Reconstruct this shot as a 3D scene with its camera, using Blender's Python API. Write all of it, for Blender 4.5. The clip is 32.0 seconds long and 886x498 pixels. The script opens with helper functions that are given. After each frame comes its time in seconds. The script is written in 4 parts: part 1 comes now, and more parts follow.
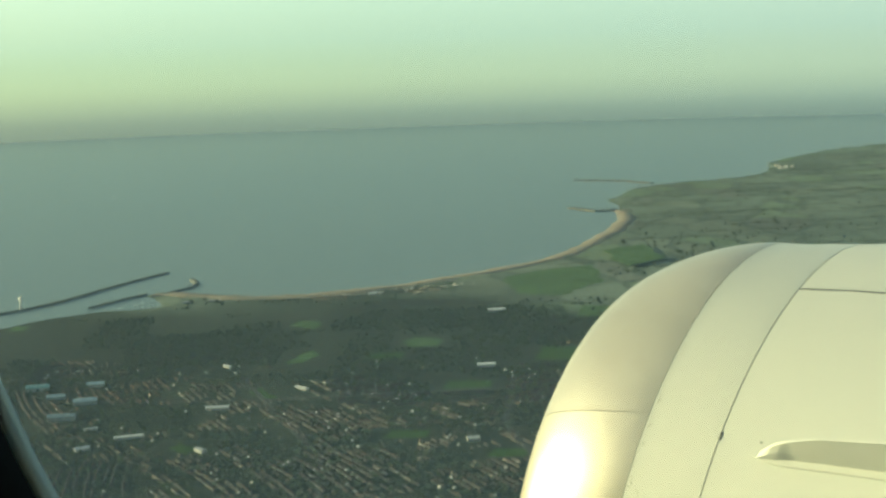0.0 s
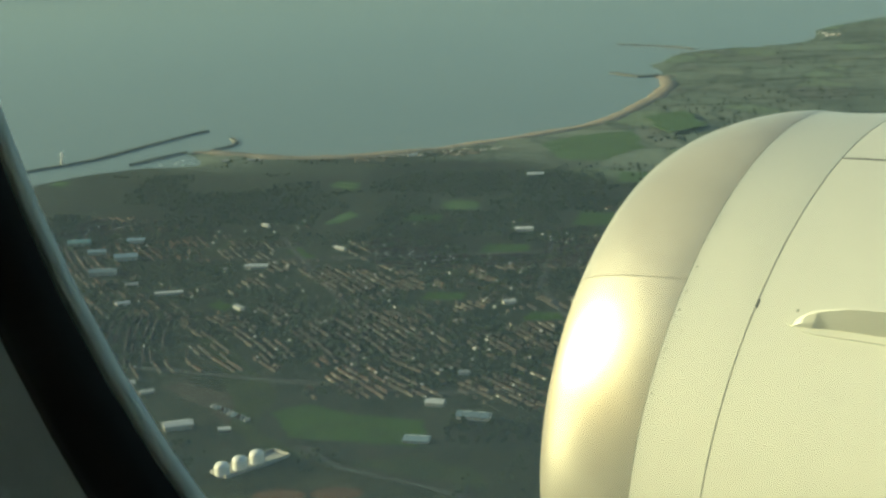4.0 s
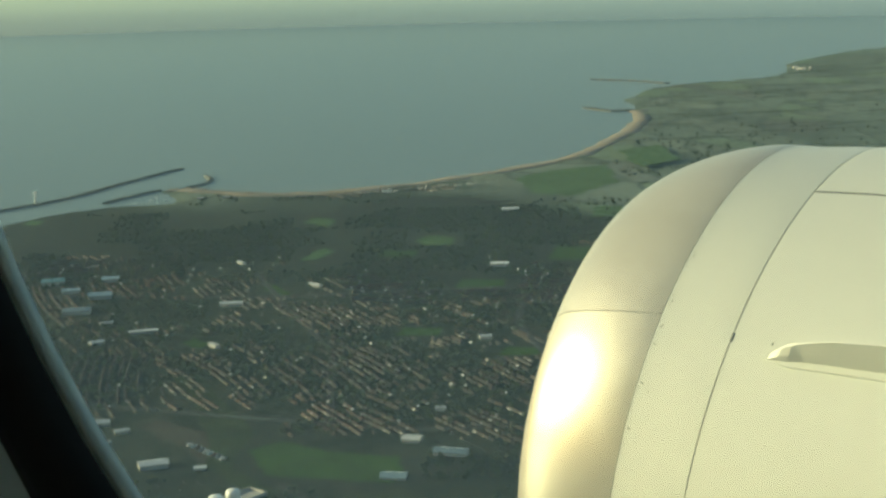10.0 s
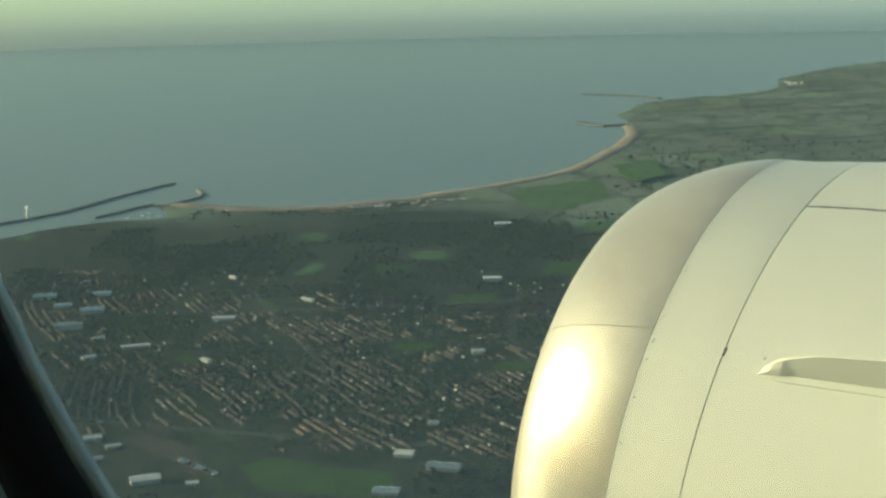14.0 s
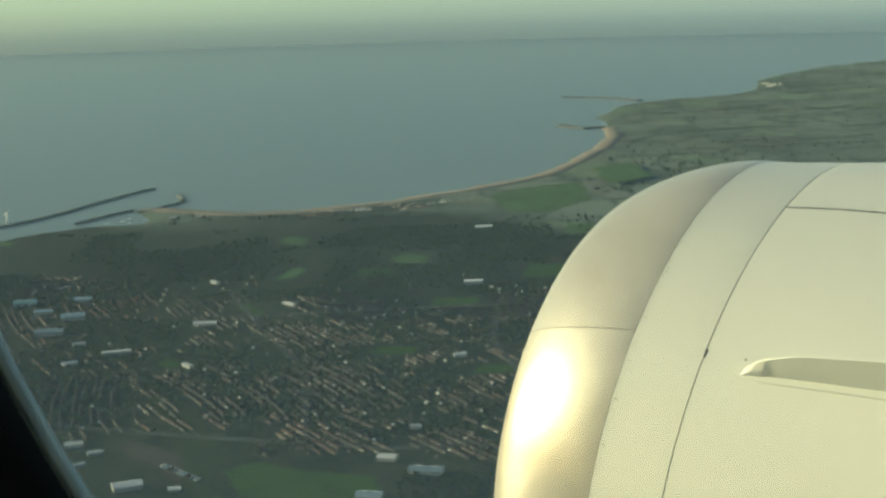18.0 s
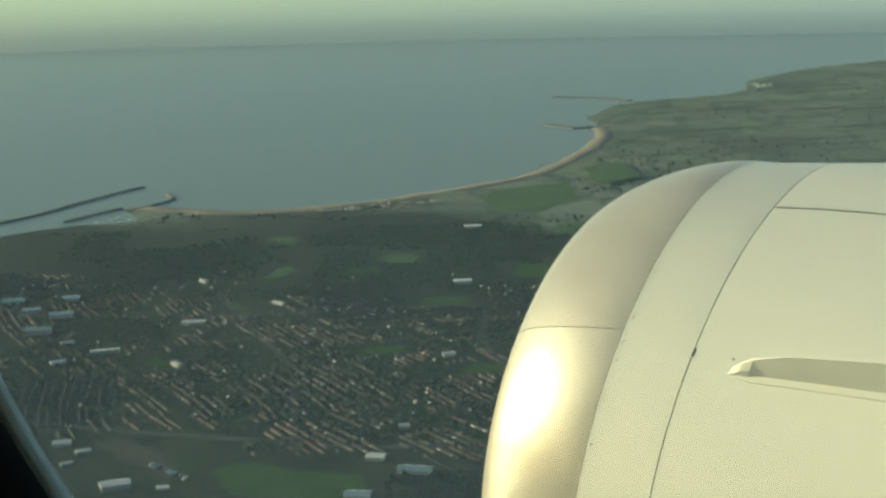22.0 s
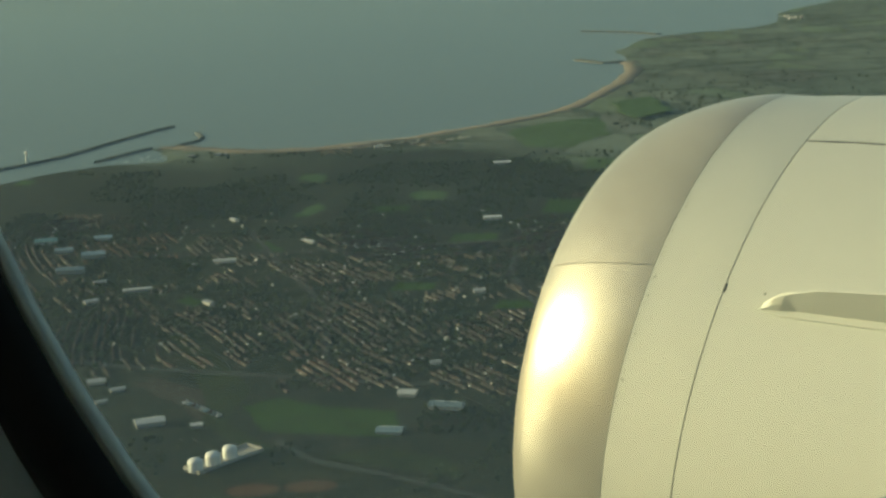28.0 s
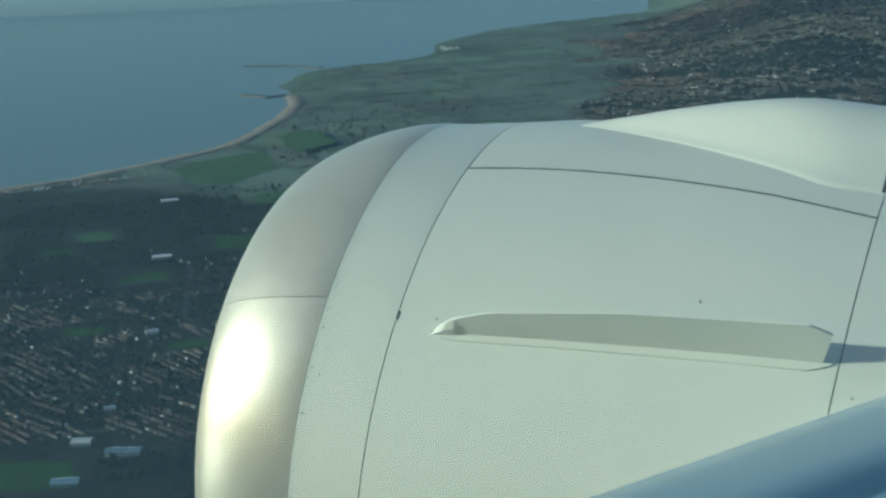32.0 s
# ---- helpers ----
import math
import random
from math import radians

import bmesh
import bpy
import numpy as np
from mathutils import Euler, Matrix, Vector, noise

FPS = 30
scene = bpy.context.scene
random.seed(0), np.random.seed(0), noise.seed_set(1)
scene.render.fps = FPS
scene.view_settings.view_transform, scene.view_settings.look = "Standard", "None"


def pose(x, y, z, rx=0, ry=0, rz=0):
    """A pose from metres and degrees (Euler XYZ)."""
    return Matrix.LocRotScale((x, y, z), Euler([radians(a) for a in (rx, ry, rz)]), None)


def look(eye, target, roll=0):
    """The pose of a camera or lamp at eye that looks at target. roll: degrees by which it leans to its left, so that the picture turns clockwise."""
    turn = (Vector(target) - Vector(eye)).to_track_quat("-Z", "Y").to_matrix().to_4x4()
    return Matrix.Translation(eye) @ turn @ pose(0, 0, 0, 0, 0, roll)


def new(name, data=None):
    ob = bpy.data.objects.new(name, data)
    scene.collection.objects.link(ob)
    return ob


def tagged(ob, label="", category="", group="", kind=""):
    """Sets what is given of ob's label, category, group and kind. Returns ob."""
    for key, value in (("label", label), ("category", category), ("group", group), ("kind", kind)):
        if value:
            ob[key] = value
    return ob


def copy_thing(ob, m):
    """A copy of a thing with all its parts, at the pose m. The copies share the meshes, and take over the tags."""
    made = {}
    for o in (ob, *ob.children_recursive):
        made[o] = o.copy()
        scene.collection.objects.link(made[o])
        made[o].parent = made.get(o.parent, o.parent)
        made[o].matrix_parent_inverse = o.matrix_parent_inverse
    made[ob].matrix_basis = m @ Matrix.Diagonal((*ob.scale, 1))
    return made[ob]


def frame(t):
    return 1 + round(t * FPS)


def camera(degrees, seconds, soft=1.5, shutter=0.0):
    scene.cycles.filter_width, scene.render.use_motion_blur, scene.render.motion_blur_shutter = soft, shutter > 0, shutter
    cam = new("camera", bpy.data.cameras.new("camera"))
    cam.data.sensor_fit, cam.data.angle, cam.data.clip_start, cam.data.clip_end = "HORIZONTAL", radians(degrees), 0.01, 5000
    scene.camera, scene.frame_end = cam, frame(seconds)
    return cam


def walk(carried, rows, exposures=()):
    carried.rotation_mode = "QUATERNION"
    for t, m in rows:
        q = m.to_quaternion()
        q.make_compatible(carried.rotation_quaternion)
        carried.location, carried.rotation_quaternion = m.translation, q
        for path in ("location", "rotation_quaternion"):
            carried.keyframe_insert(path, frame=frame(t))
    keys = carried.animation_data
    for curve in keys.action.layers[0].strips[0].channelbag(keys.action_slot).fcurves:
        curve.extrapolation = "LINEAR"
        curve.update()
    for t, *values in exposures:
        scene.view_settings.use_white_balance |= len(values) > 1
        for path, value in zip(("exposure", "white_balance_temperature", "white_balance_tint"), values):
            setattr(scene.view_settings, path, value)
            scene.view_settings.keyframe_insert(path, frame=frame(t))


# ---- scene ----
cam = camera(32.83, 32.0, soft=2.8)
PATH = [
    (0, pose(-0.0039, 0.0014, 225.0109, 82.71, 1.88, -0.58)),
    (0.5, pose(-0.0044, 0.0023, 225.0099, 82.74, 1.55, -0.58)),
    (1, pose(-0.0048, 0.0043, 225.0079, 80.23, 0.87, -0.21)),
    (1.5, pose(-0.0062, 0.0062, 225.0058, 76.89, 1.02, 0.62)),
    (2, pose(-0.0065, 0.0081, 225.0048, 76.30, 1.19, 0.86)),
    (2.5, pose(-0.0057, 0.0081, 225.0048, 76.43, 1.22, 1.03)),
    (3, pose(-0.0050, 0.0072, 225.0058, 76.74, 1.22, 1.13)),
    (3.5, pose(-0.0059, 0.0072, 225.0058, 77.18, 1.13, 1.13)),
    (5.5, pose(-0.0058, 0.0053, 225.0088, 78.17, 0.88, 0.83)),
    (6, pose(-0.0057, 0.0043, 225.0089, 78.38, 0.90, 0.74)),
    (6.5, pose(-0.0058, 0.0043, 225.0089, 78.57, 1.17, 0.59)),
    (7, pose(-0.0059, 0.0043, 225.0099, 78.65, 1.28, 0.52)),
    (7.5, pose(-0.0053, 0.0043, 225.0099, 78.67, 1.30, 0.46)),
    (8, pose(-0.0047, 0.0043, 225.0099, 78.70, 1.21, 0.40)),
    (8.5, pose(-0.0047, 0.0034, 225.0109, 78.77, 1.22, 0.32)),
    (9, pose(-0.0047, 0.0034, 225.0109, 78.72, 1.25, 0.22)),
    (9.5, pose(-0.0050, 0.0034, 225.0109, 78.68, 1.37, 0.10)),
    (10, pose(-0.0053, 0.0034, 225.0109, 78.87, 1.35, 0.04)),
    (10.5, pose(-0.0048, 0.0034, 225.0109, 78.94, 1.20, 0.04)),
    (11, pose(-0.0054, 0.0034, 225.0109, 79.00, 1.05, 0.06)),
    (11.5, pose(-0.0051, 0.0034, 225.0109, 78.96, 1.12, 0.03)),
    (12, pose(-0.0048, 0.0034, 225.0109, 79.12, 1.36, -0.05)),
    (12.5, pose(-0.0046, 0.0024, 225.0109, 79.17, 1.36, -0.08)),
    (13, pose(-0.0044, 0.0024, 225.0109, 79.28, 1.35, -0.14)),
    (13.5, pose(-0.0041, 0.0024, 225.0109, 79.35, 1.22, -0.16)),
    (14, pose(-0.0038, 0.0024, 225.0109, 79.42, 1.30, -0.24)),
    (14.5, pose(-0.0038, 0.0024, 225.0109, 79.45, 1.58, -0.39)),
    (16.5, pose(-0.0035, 0.0024, 225.0109, 79.51, 1.47, -0.65)),
    (17, pose(-0.0034, 0.0024, 225.0109, 79.53, 1.57, -0.78)),
    (17.5, pose(-0.0029, 0.0024, 225.0109, 79.58, 1.78, -0.96)),
    (18, pose(-0.0034, 0.0024, 225.0109, 79.53, 1.58, -1.02)),
    (18.5, pose(-0.0029, 0.0024, 225.0109, 79.55, 1.38, -1.06)),
    (19, pose(-0.0024, 0.0024, 225.0109, 79.60, 1.34, -1.08)),
    (19.5, pose(-0.0021, 0.0024, 225.0109, 79.66, 1.43, -1.13)),
    (20, pose(-0.0018, 0.0023, 225.0099, 79.60, 1.51, -1.18)),
    (20.5, pose(-0.0011, 0.0023, 225.0099, 79.46, 1.42, -1.22)),
    (21, pose(-0.0014, 0.0023, 225.0099, 79.39, 1.53, -1.30)),
    (21.5, pose(-0.0016, 0.0023, 225.0089, 79.39, 1.52, -1.35)),
    (22, pose(-0.0008, 0.0023, 225.0089, 79.50, 1.33, -1.39)),
    (22.5, pose(-0.0009, 0.0023, 225.0079, 79.60, 1.50, -1.52)),
    (23, pose(-0.0010, 0.0023, 225.0079, 79.61, 1.57, -1.66)),
    (23.5, pose(0.0001, 0.0022, 225.0069, 79.49, 1.69, -1.80)),
    (24, pose(0.0012, 0.0011, 225.0049, 79.36, 1.56, -1.85)),
    (24.5, pose(0.0033, 0.0010, 225.0039, 78.97, 0.98, -1.67)),
    (25, pose(-0.0028, 0.0001, 225.0030, 74.10, 0.58, 0.48)),
    (25.5, pose(-0.0026, 0.0011, 225.0040, 73.45, 1.97, 0.99)),
    (27.5, pose(-0.0037, 0.0023, 225.0099, 76.50, 1.89, 0.02)),
    (28, pose(-0.0031, 0.0024, 225.0109, 77.12, 2.05, -0.38)),
    (28.5, pose(-0.0046, 0.0024, 225.0109, 78.11, 2.35, -2.34)),
    (29, pose(-0.0067, 0.0025, 225.0110, 79.13, 2.32, -4.27)),
    (29.5, pose(-0.0072, 0.0035, 225.0109, 79.67, 1.71, -5.44)),
    (30, pose(-0.0048, 0.0045, 225.0109, 79.79, 1.86, -5.89)),
    (30.5, pose(-0.0044, 0.0054, 225.0108, 79.89, 1.81, -6.26)),
    (31, pose(-0.0060, 0.0023, 225.0099, 79.33, 1.78, -6.88)),
    (31.5, pose(-0.0040, 0.0054, 225.0108, 77.96, 1.78, -10.35)),
    (32, pose(-0.0030, 0.0064, 225.0118, 77.93, 2.20, -13.17)),
]
walk(cam, PATH, exposures=[
    (0, 0.82, 6450, -5), (1, 0.77, 6450, -5), (2, 0.73, 6400, -4), (6, 0.77, 6350, -2), (10, 0.69, 6250, 0), (14, 0.65, 6150, 2), (20, 0.59, 6100, 4),
    (24.3, 0.51, 6150, 3), (25, 0.44, 6500, 1), (28, 0.34, 6500, 1), (29, -0.02, 5900, 0), (30, 0.04, 5000, 1), (31, 0.32, 4750, 4),
    (32, 0.20, 4600, 4)])

# ---- light ----
AIR = pose(1.539, 6.209, 222.896, -2.541, 7.752, -35.726)   # the aircraft, axis of the engine along its x
SUN_LOCAL = Vector((-0.905, -0.42, 0.11))
SUN = (AIR.to_3x3() @ SUN_LOCAL).normalized()
sun = new("sun", bpy.data.lights.new("sun", "SUN"))
sun.data.energy, sun.data.angle, sun.data.color = 4.5, radians(0.6), (1.0, 0.86, 0.55)
sun.matrix_world = look(SUN * 100, (0, 0, 0))
world = bpy.data.worlds.new("world")
scene.world = world
world.use_nodes = True
sky = world.node_tree.nodes.new("ShaderNodeTexSky")
sky.sky_type, sky.sun_disc = "NISHITA", False
sky.sun_elevation, sky.sun_rotation = math.asin(SUN.z), math.atan2(SUN.x, SUN.y)
sky.air_density, sky.dust_density = 1.2, 3.0
back = world.node_tree.nodes["Background"]
back.inputs["Strength"].default_value = 0.10
world.node_tree.links.new(sky.outputs[0], back.inputs["Color"])

# ---- materials ----


def mat(name, base, rough=0.6, metal=0.0, vary=0.25, scale=2.0, bump=0.0, bump_scale=30.0, spec=0.5, island=0.0, each=0.0, tint=None):
    """A painted, stony or leafy surface: two scales of variation, optional relief, optional change per island or object."""
    m = bpy.data.materials.new(name)
    m.use_nodes = True
    nt = m.node_tree
    n, l = nt.nodes, nt.links
    p = n["Principled BSDF"]
    p.inputs["Roughness"].default_value, p.inputs["Metallic"].default_value = rough, metal
    p.inputs["Specular IOR Level"].default_value = spec
    co = n.new("ShaderNodeTexCoord")
    big, fine = n.new("ShaderNodeTexNoise"), n.new("ShaderNodeTexNoise")
    big.inputs["Scale"].default_value, fine.inputs["Scale"].default_value = scale, scale * 9
    big.inputs["Detail"].default_value, fine.inputs["Detail"].default_value = 4, 3
    l.new(co.outputs["Object"], big.inputs["Vector"])
    l.new(co.outputs["Object"], fine.inputs["Vector"])
    add = n.new("ShaderNodeMath")
    add.operation = "MULTIPLY_ADD"
    add.inputs[1].default_value = 0.45
    l.new(fine.outputs["Fac"], add.inputs[0])
    l.new(big.outputs["Fac"], add.inputs[2])
    last = add.outputs[0]
    ramp = n.new("ShaderNodeMapRange")
    ramp.inputs["From Min"].default_value, ramp.inputs["From Max"].default_value = 0.45, 1.0
    ramp.inputs["To Min"].default_value, ramp.inputs["To Max"].default_value = 1 - vary, 1 + vary
    l.new(last, ramp.inputs["Value"])
    value = ramp.outputs[0]
    for amount, kind in ((island, "ShaderNodeNewGeometry"), (each, "ShaderNodeObjectInfo")):
        if amount:
            g = n.new(kind)
            r = n.new("ShaderNodeMapRange")
            r.inputs["To Min"].default_value, r.inputs["To Max"].default_value = 1 - amount, 1 + amount
            l.new(g.outputs["Random Per Island" if island and kind.endswith("Geometry") else "Random"], r.inputs["Value"])
            mul = n.new("ShaderNodeMath")
            mul.operation = "MULTIPLY"
            l.new(value, mul.inputs[0])
            l.new(r.outputs[0], mul.inputs[1])
            value = mul.outputs[0]
    sc = n.new("ShaderNodeVectorMath")
    sc.operation = "SCALE"
    sc.inputs[0].default_value = base
    l.new(value, sc.inputs["Scale"])
    if tint:
        mix = n.new("ShaderNodeMix")
        mix.data_type = "RGBA"
        mix.inputs["A"].default_value, mix.inputs["B"].default_value = (*base, 1), (*tint, 1)
        l.new(big.outputs["Fac"], mix.inputs["Factor"])
        l.new(mix.outputs["Result"], sc.inputs[0])
    l.new(sc.outputs[0], p.inputs["Base Color"])
    if bump:
        t = n.new("ShaderNodeTexNoise")
        t.inputs["Scale"].default_value = bump_scale
        l.new(co.outputs["Object"], t.inputs["Vector"])
        b = n.new("ShaderNodeBump")
        b.inputs["Strength"].default_value, b.inputs["Distance"].default_value = bump, 1 / bump_scale
        l.new(t.outputs["Fac"], b.inputs["Height"])
        l.new(b.outputs[0], p.inputs["Normal"])
    return m


M_PAINT = mat("nacelle_paint", (0.69, 0.68, 0.585), 0.38, 0, 0.05, 1.3, tint=(0.61, 0.61, 0.53))
M_LIP = mat("bare_aluminium", (0.46, 0.42, 0.335), 0.32, 0.45, 0.15, 1.6, tint=(0.52, 0.482, 0.395))
M_DARK = mat("seam_shadow_gap", (0.04, 0.04, 0.035), 0.8)
M_RIVET = mat("dark_rivet", (0.13, 0.13, 0.105), 0.6)
M_STRAKE = mat("strake_paint", (0.7, 0.69, 0.6), 0.45, 0, 0.06, 2)
M_WING = mat("wing_grey_paint", (0.33, 0.42, 0.47), 0.25, 0, 0.06, 1.5)
M_SEAL = mat("black_rubber_seal", (0.012, 0.013, 0.014), 0.7, 0, 0.2, 20)
M_RIM = mat("pale_acrylic_edge", (0.80, 0.86, 0.82), 0.3, 0, 0.1, 10)
M_RIM.node_tree.nodes["Principled BSDF"].inputs["Transmission Weight"].default_value = 0.5
M_LINING = mat("grey_cabin_lining", (0.68, 0.78, 0.82), 0.75, 0, 0.1, 6, 0.2, 200)
M_SAND = mat("beach_sand", (0.21, 0.18, 0.14), 0.9, 0, 0.2, 0.05, spec=0.06)
M_ROCK = mat("breakwater_rock", (0.14, 0.145, 0.13), 0.9, 0, 0.4, 0.08, 1.0, 0.5, spec=0.06)
M_BANK = mat("dull_bank_grass", (0.020, 0.036, 0.008), 0.95, 0, 0.5, 0.06, tint=(0.026, 0.030, 0.011), spec=0.06)
M_GRASS = mat("mown_grass", (0.032, 0.066, 0.006), 0.95, 0, 0.35, 0.05, tint=(0.024, 0.050, 0.008), spec=0.06)
M_MARSH = mat("marsh_pasture", (0.062, 0.108, 0.038), 0.95, 0, 0.3, 0.02, tint=(0.056, 0.094, 0.036), spec=0.06)
M_ROUGH = mat("rough_grass", (0.012, 0.020, 0.006), 0.95, 0, 0.6, 0.06, tint=(0.026, 0.026, 0.012), spec=0.06)
M_CLAY = mat("orange_clay_surface", (0.085, 0.045, 0.023), 0.9, 0, 0.2, 0.05, spec=0.06)
M_GRAVEL = mat("pale_gravel_yard", (0.05, 0.044, 0.034), 0.95, 0, 0.25, 0.04, spec=0.06)
M_ROAD = mat("asphalt", (0.05, 0.05, 0.047), 0.85, 0, 0.2, 0.05, spec=0.06)
M_LEAF = mat("tree_leaves", (0.042, 0.058, 0.022), 0.9, 0, 0.3, 0.05, island=0.5, spec=0.06)
M_BARK = mat("bark", (0.07, 0.05, 0.035), 0.95)
M_ROOF = mat("slate_and_tile_roof", (0.030, 0.029, 0.026), 0.9, 0, 0.25, 0.3, island=0.6, spec=0.1)
M_ROOF_RED = mat("red_tile_roof", (0.050, 0.032, 0.026), 0.85, 0, 0.25, 0.3, island=0.4, spec=0.1)
M_ROOF_PALE = mat("pale_sheet_roof", (0.55, 0.56, 0.55), 0.4, 0, 0.15, 0.1, island=0.3)
M_ROOF_ONE = mat("house_roof", (0.030, 0.028, 0.025), 0.9, 0, 0.25, 0.3, each=0.5, spec=0.1)
M_WALL = mat("brown_brick_wall", (0.042, 0.032, 0.026), 0.85, 0, 0.2, 0.3, island=0.65)
M_WALL_ONE = mat("brick_house_wall", (0.042, 0.032, 0.026), 0.85, 0, 0.2, 0.3, each=0.4)
M_CREAM = mat("cream_render", (0.11, 0.092, 0.074), 0.85, 0, 0.2, 0.3, island=0.6)
M_CREAM_ONE = mat("cream_house_render", (0.13, 0.108, 0.085), 0.85, 0, 0.2, 0.3, each=0.3)
M_PALE = mat("white_render", (0.46, 0.44, 0.39), 0.8, 0, 0.15, 0.3, island=0.25)
M_BRICK = mat("chimney_brick", (0.2, 0.11, 0.08), 0.9)
M_BLUE = mat("blue_grey_sheet_roof", (0.15, 0.21, 0.25), 0.45, 0, 0.15, 0.08, each=0.35)
M_TEAL = mat("teal_sheet_roof", (0.10, 0.20, 0.21), 0.45, 0, 0.12, 0.08)
M_WHITE = mat("white_cladding", (0.72, 0.72, 0.68), 0.5, 0, 0.1, 0.1)
M_TANK = mat("white_tank_paint", (0.7, 0.7, 0.66), 0.4, 0, 0.08, 0.15)
M_SHED = mat("weathered_pale_roof", (0.34, 0.35, 0.35), 0.5, 0, 0.2, 0.1, each=0.35)
M_CONC = mat("concrete", (0.3, 0.29, 0.26), 0.9, 0, 0.2, 0.1)
M_HULL = mat("dark_hull_paint", (0.06, 0.08, 0.1), 0.4)
M_GLASS_D = mat("dark_window_glass", (0.03, 0.035, 0.04), 0.15)


def ground_material():
    m = bpy.data.materials.new("farmland_and_town_ground")
    m.use_nodes = True
    n, l = m.node_tree.nodes, m.node_tree.links
    p = n["Principled BSDF"]
    p.inputs["Roughness"].default_value = 0.95
    p.inputs["Specular IOR Level"].default_value = 0.08
    co = n.new("ShaderNodeTexCoord")
    warp = n.new("ShaderNodeTexNoise")
    warp.inputs["Scale"].default_value = 0.006
    l.new(co.outputs["Object"], warp.inputs["Vector"])
    off = n.new("ShaderNodeVectorMath")
    off.operation = "MULTIPLY_ADD"
    off.inputs[1].default_value = (90, 90, 0)
    l.new(warp.outputs["Color"], off.inputs[0])
    l.new(co.outputs["Object"], off.inputs[2])
    flat = n.new("ShaderNodeVectorMath")
    flat.operation = "MULTIPLY"
    flat.inputs[1].default_value = (1.0, 0.55, 0)
    l.new(off.outputs[0], flat.inputs[0])

    def cells(scale):
        v = n.new("ShaderNodeTexVoronoi")
        v.inputs["Scale"].default_value = scale
        l.new(flat.outputs[0], v.inputs["Vector"])
        return v
    v = cells(0.016)
    sep = n.new("ShaderNodeSeparateColor")
    l.new(v.outputs["Color"], sep.inputs[0])
    ramp = n.new("ShaderNodeValToRGB")
    ramp.color_ramp.interpolation = "CONSTANT"
    # field tones are paled and greyed to carry some of the distance haze
    e = ramp.color_ramp.elements
    e[0].position, e[0].color = 0.0, (0.116, 0.142, 0.108, 1)
    e[1].position, e[1].color = 0.3, (0.130, 0.156, 0.118, 1)
    for pos, c in ((0.5, (0.144, 0.166, 0.124, 1)), (0.66, (0.134, 0.148, 0.118, 1)), (0.78, (0.130, 0.168, 0.108, 1)), (0.9, (0.142, 0.178, 0.114, 1))):
        x = e.new(pos)
        x.color = c
    l.new(sep.outputs[0], ramp.inputs[0])
    # hedges between the fields
    edge = n.new("ShaderNodeTexVoronoi")
    edge.feature = "DISTANCE_TO_EDGE"
    edge.inputs["Scale"].default_value = 0.016
    l.new(flat.outputs[0], edge.inputs["Vector"])
    hed = n.new("ShaderNodeMapRange")
    hed.inputs["From Min"].default_value, hed.inputs["From Max"].default_value = 0.03, 0.07
    l.new(edge.outputs["Distance"], hed.inputs["Value"])
    mix = n.new("ShaderNodeMix")
    mix.data_type = "RGBA"
    mix.inputs["A"].default_value = (0.082, 0.102, 0.076, 1)
    l.new(hed.outputs[0], mix.inputs["Factor"])
    l.new(ramp.outputs[0], mix.inputs["B"])
    # gardens, yards and streets in the built-up parts
    g = n.new("ShaderNodeTexNoise")
    g.inputs["Scale"].default_value, g.inputs["Detail"].default_value, g.inputs["Roughness"].default_value = 0.05, 7, 0.75
    l.new(co.outputs["Object"], g.inputs["Vector"])
    gr = n.new("ShaderNodeValToRGB")
    e = gr.color_ramp.elements
    e[0].position, e[0].color = 0.34, (0.008, 0.013, 0.005, 1)
    e[1].position, e[1].color = 0.72, (0.046, 0.045, 0.031, 1)
    x = e.new(0.52)
    x.color = (0.018, 0.025, 0.013, 1)
    l.new(g.outputs["Fac"], gr.inputs[0])
    at = n.new("ShaderNodeAttribute")
    at.attribute_name = "built_up"
    mix2 = n.new("ShaderNodeMix")
    mix2.data_type = "RGBA"
    l.new(at.outputs["Fac"], mix2.inputs["Factor"])
    l.new(mix.outputs["Result"], mix2.inputs["A"])
    l.new(gr.outputs[0], mix2.inputs["B"])
    # broad mottling
    big = n.new("ShaderNodeTexNoise")
    big.inputs["Scale"].default_value, big.inputs["Detail"].default_value = 0.004, 9
    l.new(co.outputs["Object"], big.inputs["Vector"])
    mr = n.new("ShaderNodeMapRange")
    mr.inputs["From Min"].default_value, mr.inputs["From Max"].default_value = 0.3, 0.7
    mr.inputs["To Min"].default_value, mr.inputs["To Max"].default_value = 0.66, 1.15
    l.new(big.outputs["Fac"], mr.inputs["Value"])
    sc = n.new("ShaderNodeVectorMath")
    sc.operation = "SCALE"
    l.new(mix2.outputs["Result"], sc.inputs[0])
    l.new(mr.outputs[0], sc.inputs["Scale"])
    l.new(sc.outputs[0], p.inputs["Base Color"])
    return m


